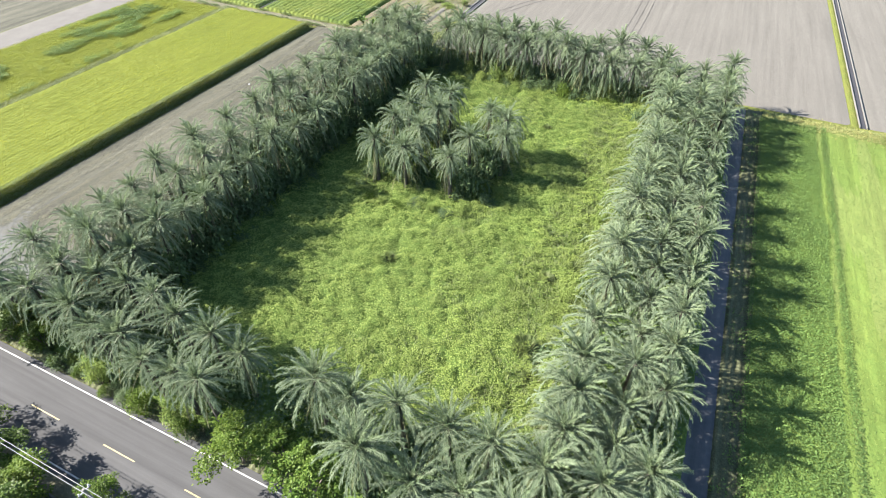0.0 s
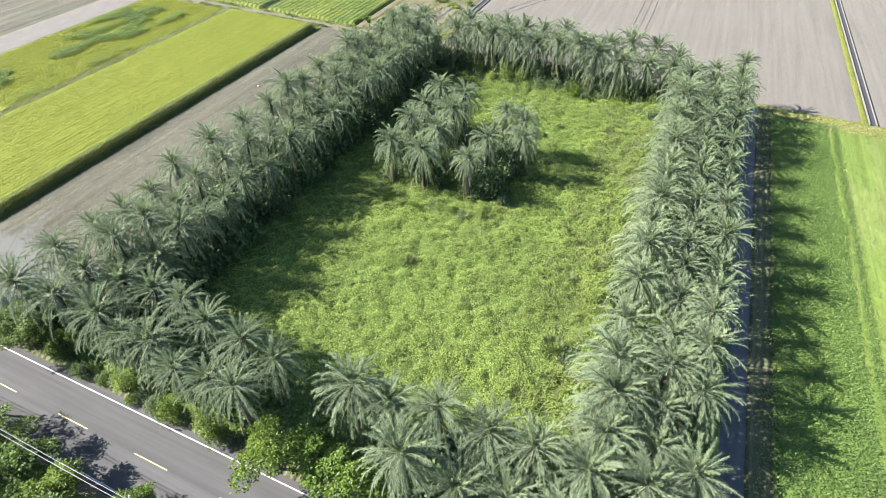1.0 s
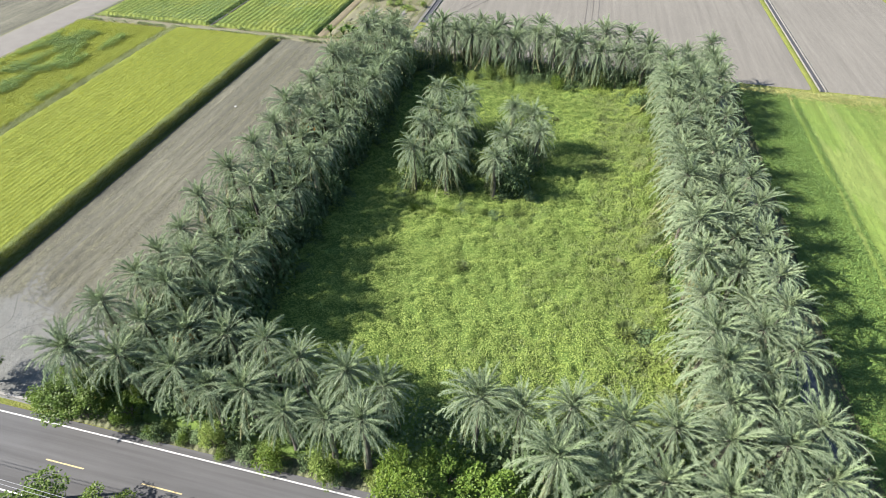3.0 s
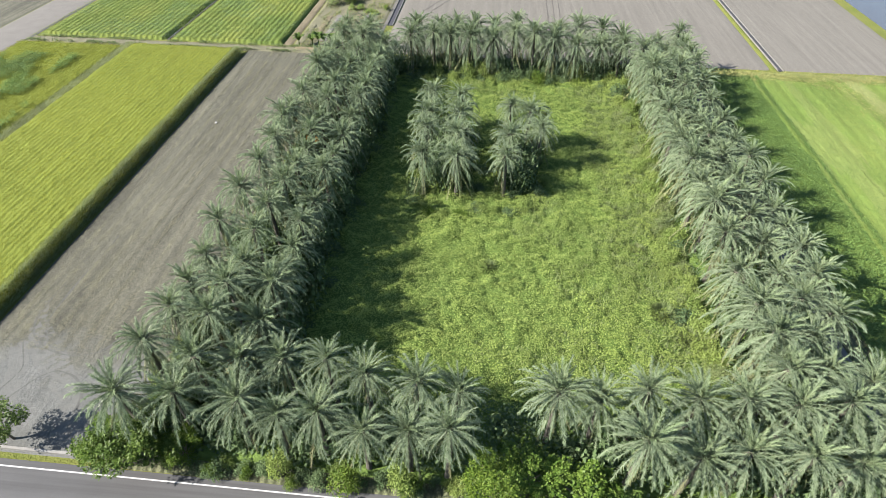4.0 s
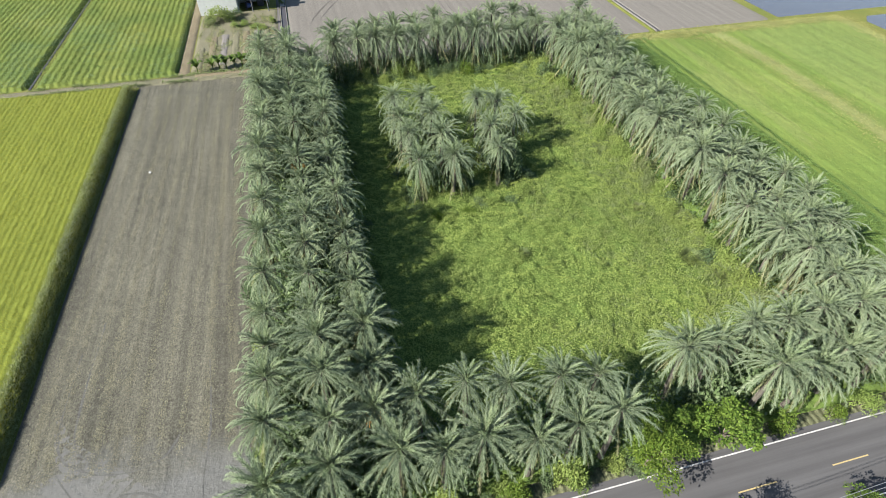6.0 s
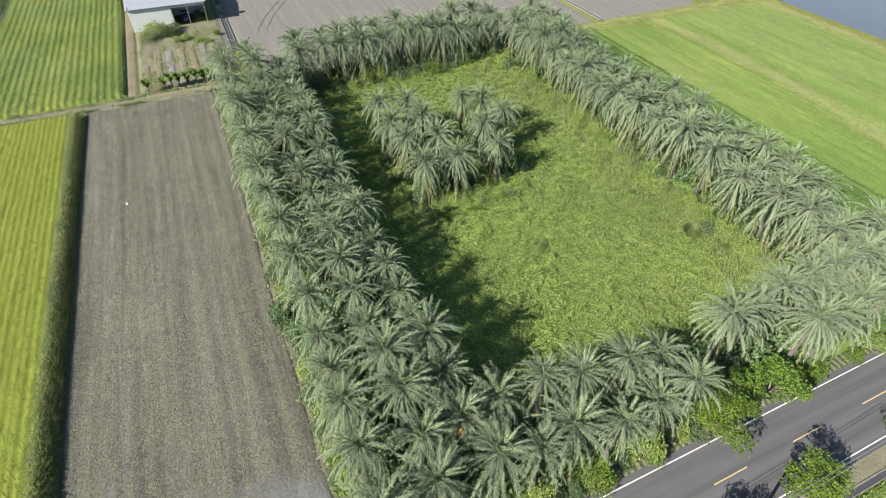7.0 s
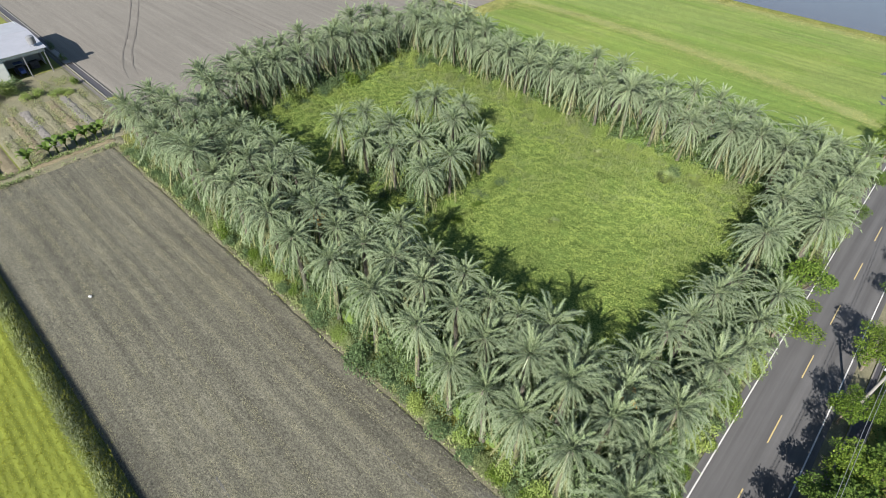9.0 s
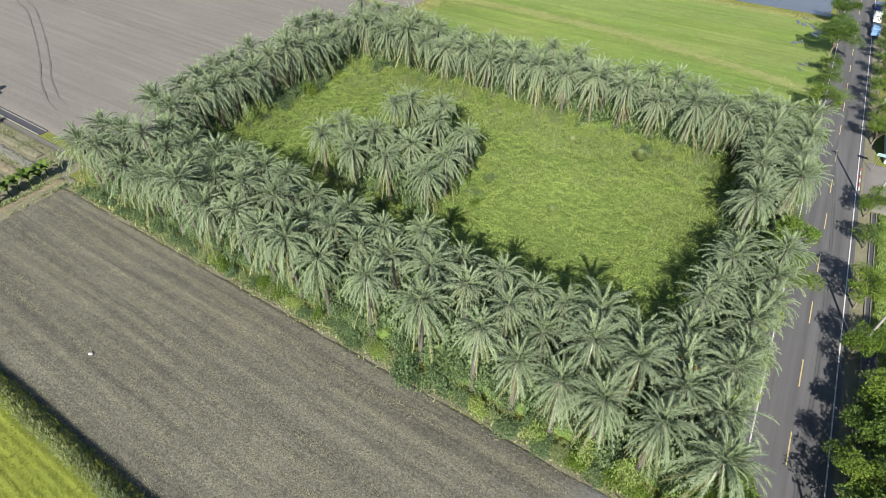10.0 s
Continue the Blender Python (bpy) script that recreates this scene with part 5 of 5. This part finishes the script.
structure("yard", sheet(-75.0, -57.0, 111.4, 147.5, 0.4, flat(0.02, 0.1, 0.7, 101), G_TURF, "yard"), "dry earth yard and vegetable plot", "ground")
structure("lane", sheet(-57.0, -56.15, 118, 330, 0.4, flat(0.0, 0.08, 0.7, 103), G_DARK, "lane"), "dark earth lane beside the shed", "path")
channel = part("irrigation_channel", box((-56.1, 127, -0.1), (-55.95, 330, 0.2)), DITCH)
tagged(channel, "concrete irrigation channel beside the shed, shade painted on its floor", "channel", kind="structure")
part("channel_wall", box((-54.75, 127, -0.1), (-54.6, 330, 0.2)), DITCH, channel)
# the shade inside the channel is painted as a near-black floor
part("channel_floor", box((-55.95, 127, -0.1), (-54.75, 330, 0.02)), DARK, channel)
part("cover_slab", box((-55.98, 148, 0.2), (-54.9, 161, 0.3), 0.02), CONCRETE, channel, "pale concrete cover slab")
bed_n = 0
for x, y0, y1 in ((-73.6, 113.5, 125), (-71.2, 115, 131), (-68.8, 115, 132), (-66.4, 116, 132), (-64.2, 116, 133), (-61.8, 118, 133), (-59.6, 120, 133)):
    bed_n += 1
    hx, hy = np.meshgrid(np.linspace(x - 0.75, x + 0.75, 9), np.linspace(y0, y1, 90))
    hx = x + (hx - x) * (0.75 + 0.4 * lattice(hy, hy * 0, 1.3, 108 + bed_n))
    hz = 0.05 + 0.22 * np.clip(1.1 - np.abs(hx - x) / 0.75, 0, 0.6) + 0.14 * lattice(hx, hy, 0.35, 110 + bed_n)
    tagged(new("garden_bed", grid_mesh("garden_bed", hx, hy, hz, (G_GRAVEL, G_TURF, G_EARTH)[bed_n % 3])), "raised vegetable bed of pale dry earth", "garden bed", "beds of the vegetable plot")
n = 30000
x, y = rng.uniform(-74.8, -58, n), rng.uniform(112, 144, n)
keep = lattice(x * 1.6, y * 0.3, 1.3, 121) + 0.4 * lattice(x, y, 3.0, 122) > rng.uniform(0.62, 0.95, n)
x, y = x[keep], y[keep]
n = len(x)
stuff("dry_weeds", leaves(np.stack([x, y, x * 0 + 0.12], -1), rng.uniform(0.15, 0.35, n), rng.uniform(0.1, 0.9, n), narrow=0.16), STRAW, "dry weeds between the garden beds")
stuff("garden_weeds", leaves(np.stack([x[::3] + 0.3, y[::3], x[::3] * 0 + 0.2], -1), rng.uniform(0.15, 0.35, len(x[::3])), rng.uniform(0.2, 1.2, len(x[::3])), narrow=0.4), GREY_WEED, "green weeds growing between the garden beds")
for x, y, w, h, kind in ((-72.6, 139.6, 2.2, 2.2, "pale"), (-70.6, 140.8, 2.9, 3.4, "creeper"), (-68.4, 141.6, 2.0, 2.6, "creeper"), (-66.4, 144.0, 1.5, 2.4, "dark"), (-66.8, 136.2, 1.1, 1.4, "creeper"), (-64.6, 136.6, 1.2, 1.6, "creeper"), (-62.0, 135.0, 1.4, 1.0, "creeper"), (-58.0, 137.2, 1.0, 1.4, "bright"), (-60.2, 134.0, 1.2, 0.9, "creeper"), (-55.6, 150.0, 0.8, 1.6, "bright"), (-55.6, 158.0, 0.9, 2.2, "dark"), (-51.8, 113.4, 1.2, 2.2, "dark")):
    shrub(kind, x, y, w, h, "leafy bush beside the vegetable plot", "bushes round the shed")


def banana(x, y, s):
    """A banana plant: a short stem and broad arching leaves."""
    base = tagged(new("banana_plant"), "young banana plant with broad arching leaves", "banana plant", "banana plants by the track")
    base.matrix_world = pose(x, y, 0.15, 0, 0, x * 91) @ Matrix.Scale(s, 4)
    part("stem", BANANA_STEM, parent=base)
    for k in range(7):
        f = part("leaf", BANANA_LEAF, parent=base)
        f.matrix_local = pose(0, 0, 1.0, 0, 0, k * 51 + x * 10) @ pose(0, 0, 0, 0, -18 + 9 * (k % 3), 0)


bm = bmesh.new()
add_tube(bm, [(0, 0, -0.1), (0, 0, 0.6), (0.03, 0, 1.2)], [0.11, 0.09, 0.05], 7)
BANANA_STEM = bpy.data.meshes.new("stem")
bm.to_mesh(BANANA_STEM)
bm.free()
BANANA_STEM.materials.append(TREE)
u = np.linspace(0, 1, 9)
lx, lz = 1.6 * u * (1 - 0.12 * u), 0.9 * np.sin(u * 2.3)
wd = 0.3 * np.sin(np.pi * np.clip(u * 0.95 + 0.05, 0, 1)) ** 0.7
BANANA_LEAF = grid_mesh("leaf", np.stack([lx, lx, lx], 1), np.stack([-wd, wd * 0, wd], 1), np.stack([lz - 0.08, lz, lz - 0.08], 1), TREE)
for x, y, s in ((-73.4, 112.2, 1.2), (-70.4, 112.5, 1.1), (-69.2, 113.0, 1.3), (-67.8, 112.8, 1.2), (-66.2, 113.2, 1.1), (-64.6, 113.0, 1.3), (-63.2, 112.6, 1.1), (-61.9, 113.4, 1.2)):
    banana(x, y, s)
structure("garden_kerb", sheet(-74, -61, 110.0, 111.2, 0.3, flat(0.25, 0.25, 0.5, 131), G_EARTH, "garden_kerb"), "low earth bank with stones beside the plot", "ground")

# ---- small things on the fields ----
bag = tagged(new("plastic_bag"), "crumpled white plastic bag on the tilled soil", "bag")
bag.location = (-77.9, 76.6, 0.25)
bm = bmesh.new()
bmesh.ops.create_icosphere(bm, subdivisions=3, radius=0.24)
for v in bm.verts:
    v.co *= 0.75 + 0.5 * noise.noise(v.co * 4)
    v.co.z *= 0.6
part("film", bm, BAG, bag)
ditch = part("concrete_ditch", box((29.8, 110.2, -0.1), (29.9, 330, 0.3)), DITCH)
tagged(ditch, "narrow concrete ditch between two fields", "ditch", kind="structure")
part("ditch_wall", box((30.9, 110.2, -0.1), (31.0, 330, 0.3)), DITCH, ditch)
# bed almost level with the fields, near-black to stand for shade
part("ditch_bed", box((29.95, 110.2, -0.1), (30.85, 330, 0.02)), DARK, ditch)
# no hollow is dug here; near-black colour gives the ditch its shade
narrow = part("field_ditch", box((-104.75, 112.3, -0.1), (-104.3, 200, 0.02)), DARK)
tagged(narrow, "narrow ditch between two crops, its shade painted near-black", "ditch", kind="structure")
culvert = part("field_edge_kerb", box((-110, 15.9, 0), (-64.5, 16.15, 0.35)), CONCRETE)
tagged(culvert, "weathered concrete kerb beside the gravel entrance", "kerb", kind="structure")

# tyre marks across the pale field
def pale_height(x, y):
    return x * 0 + 0.07


for off in (0.0, 2.0):
    structure("wheel_rut", ribbon("wheel_rut", [(-50 + off, 131), (-48.4 + off, 138), (-45.2 + off, 146), (-41.2 + off, 153.5), (-36.5 + off, 163), (-31 + off, 175), (-25 + off, 189), (-22 + off, 200)], 0.3, pale_height, G_RUT, step=0.4, ragged=0.7, taper=14), "dark wheel rut across the pale field", "track")

for x in (-17.0, -15.4, -13.9):
    structure("wheel_rut", ribbon("wheel_rut", [(x, 113), (x + 0.3, 150), (x, 200)], 0.22, pale_height, G_RUT, step=0.8, ragged=0.8), "faint furrow along the edge of two fields", "track")

# ---- gutter, poles, cables, sign and vehicles by the road ----
gutter = part("roadside_gutter", box((-120, 4.6, -0.3), (-30, 4.75, 0.1)), DITCH)
tagged(gutter, "shallow concrete gutter beside the road, deep shade painted on its bed", "gutter", kind="structure")
part("gutter_wall", box((-120, 6.0, -0.3), (-3, 6.15, 0.1)), DITCH, gutter)
# gutter beds are shallow; their near-black colour paints the deep shade
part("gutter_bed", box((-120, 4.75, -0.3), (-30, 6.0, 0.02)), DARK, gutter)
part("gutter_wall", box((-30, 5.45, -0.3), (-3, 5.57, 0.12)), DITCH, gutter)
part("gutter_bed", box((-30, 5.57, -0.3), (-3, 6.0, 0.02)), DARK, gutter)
structure("roadside_paddy", sheet(-31, -3, -60, 5.4, 0.4, low_crop(0.12, 141), G_PADDY, "roadside_paddy"), "bright green paddy with yellow rows behind the gutter", "field")
n = 14000
x, y = rng.uniform(-31, -3.2, n), 5.2 - 40 * rng.random(n) ** 1.6
x = np.round(x / 0.9) * 0.9 + rng.normal(0, 0.2, n)
stuff("paddy_plants", leaves(np.stack([x, y, x * 0 + 0.25], -1), rng.uniform(0.2, 0.45, n), rng.uniform(0.4, 1.3, n), narrow=0.3), PADDY, "bright green and yellow rice plants in rows")
structure("driveway", sheet(-2.5, 12, -30, 7.45, 0.6, lambda x, y: x * 0 + 0.19, G_GRAVEL, "driveway"), "grey concrete driveway joining the road", "pavement")


def utility_pole(x, y, h, label):
    base = tagged(new("utility_pole"), label, "utility pole", "poles along the road")
    base.location = (x, y, 0)
    bm = bmesh.new()
    add_tube(bm, [(0, 0, -0.2), (0, 0, h)], [0.17, 0.11], 10)
    part("shaft", bm, CONCRETE, base)
    for k, z in enumerate((h - 0.35,)):
        arm = part("crossarm", box((-0.06, -0.5, z), (0.06, 0.5, z + 0.12), 0.01), STEEL, base)
        for s in (-0.4, 0.0, 0.4):
            bm = bmesh.new()
            add_tube(bm, [(0, s, z + 0.12), (0, s, z + 0.2), (0, s, z + 0.34)], [0.05, 0.08, 0.05], 8)
            part("insulator", bm, BAG, arm)
    return base


POLES = [(-92.0, 6.7, 8.0), (-62.5, 6.7, 8.0), (-32.6, 6.7, 8.0), (-3.0, 6.8, 11.5), (30.0, 6.7, 9.0), (62.0, 6.7, 9.0)]
for x, y, h in POLES:
    utility_pole(x, y, h, "grey concrete utility pole with crossarms")
for s in (-0.14, 0.14):
    bm = bmesh.new()
    for (xa, ya, ha), (xb, yb, hb) in zip(POLES, POLES[1:]):
        pts = [(xa + (xb - xa) * t, ya + (yb - ya) * t + s, ha + (hb - ha) * t - 0.05 - 2.4 * t * (1 - t)) for t in [i / 8 for i in range(9)]]
        add_tube(bm, pts, [0.022] * 9, 4)
    tagged(part("power_cable", bm, STEEL), "grey overhead cable along the road", "cable", "cables along the road")
sign = tagged(new("street_sign"), "turquoise street sign on a steel post", "sign")
sign.location = (9.0, 6.7, 0)
bm = bmesh.new()
add_tube(bm, [(0, 0, -0.1), (0, 0, 3.4)], [0.05, 0.045], 8)
part("post", bm, STEEL, sign)
part("board", box((-0.1, -1.0, 2.9), (-0.04, 0.5, 3.4), 0.02), plain("turquoise_paint", (0.13, 0.2, 0.195), 0.5), sign, "turquoise board")
RED = plain("red_paint", (0.22, 0.06, 0.05), 0.6)
for k in range(6):
    tagged(part("painted_kerb", box((2.2 + k * 1.2, 7.9, 0), (3.35 + k * 1.2, 8.08, 0.14), 0.02), RED if k % 2 else WHITE_LINE), "red and white painted kerb stone" if k % 2 else "white painted kerb stone", "kerb", "kerb stones at the driveway")
house = tagged(new("house"), "low grey flat-roofed building beside the driveway", "building")
house.location = (13, -8, 0)
part("wall", box((0, 0, 0), (12, 13, 3.0)), CLADDING, house)
part("roof", box((-0.3, -0.3, 3.0), (12.3, 13.3, 3.2), 0.03), plain("grey_roof", (0.12, 0.138, 0.162), 0.6), house, "grey sheet roof")
part("door", box((-0.05, 8, 0), (0.02, 11, 2.5), 0.01), DARK, house)

GLASS = plain("dark_window_glass", (0.018, 0.021, 0.024), 0.1)
LAMP = plain("lamp_glass", (0.42, 0.408, 0.36), 0.2)


def vehicle(x, y, paint, label, kind, length=4.4):
    base = tagged(new(kind), label, "car" if kind == "car" else "truck")
    base.location = (x, y, 0.03)
    if kind == "car":
        body = box((-length / 2, -0.86, 0.3), (length / 2, 0.86, 0.9), 0.12)
        cab = box((-length / 2 + 0.5, -0.74, 0.9), (length / 2 - 1.2, 0.74, 1.45), 0.14)
    else:
        body = box((-length / 2, -0.84, 0.4), (length / 2, 0.84, 0.75), 0.06)
        cab = box((length / 2 - 1.5, -0.82, 0.75), (length / 2, 0.82, 1.85), 0.12)
    part("body", body, paint, base)
    c = part("cabin", cab, paint if kind == "truck" else GLASS, base)
    if kind == "truck":
        part("windscreen", box((length / 2 - 0.03, -0.7, 1.15), (length / 2 + 0.02, 0.7, 1.7), 0.02), GLASS, c)
        for lo, hi in (((-length / 2, -0.84, 0.75), (length / 2 - 1.6, -0.78, 1.15)), ((-length / 2, 0.78, 0.75), (length / 2 - 1.6, 0.84, 1.15)), ((-length / 2, -0.78, 0.75), (-length / 2 + 0.06, 0.78, 1.15))):
            part("bed_side", box(lo, hi, 0.015), paint, base)
    else:
        part("roof", box((-length / 2 + 0.7, -0.7, 1.44), (length / 2 - 1.5, 0.7, 1.5), 0.03), paint, base)
    for wx in (-length / 2 + 0.8, length / 2 - 0.8):
        for wy in (-0.8, 0.62):
            bm = bmesh.new()
            add_tube(bm, [(wx, wy, 0.31), (wx, wy + 0.18, 0.31)], [0.31, 0.31], 14)
            wheel = part("wheel", bm, DARK, base)
            bm = bmesh.new()
            add_tube(bm, [(wx, wy - 0.01, 0.31), (wx, wy + 0.19, 0.31)], [0.17, 0.17], 10)
            part("rim", bm, STEEL, wheel)
    for s in (-0.6, 0.6):
        part("headlight", box((length / 2 - 0.04, s - 0.16, 0.6), (length / 2 + 0.02, s + 0.16, 0.74), 0.02), LAMP, base)
    return base


vehicle(76.0, 8.3, plain("light_blue_paint", (0.1, 0.18, 0.3), 0.35), "light blue pickup truck parked at the roadside", "truck", 4.8)
vehicle(86.5, 8.2, plain("white_paint", (0.45, 0.45, 0.456), 0.3), "white van parked at the roadside", "truck", 4.8)
vehicle(97.5, 8.1, plain("dark_blue_paint", (0.012, 0.024, 0.12), 0.3), "dark blue car parked at the roadside", "car")
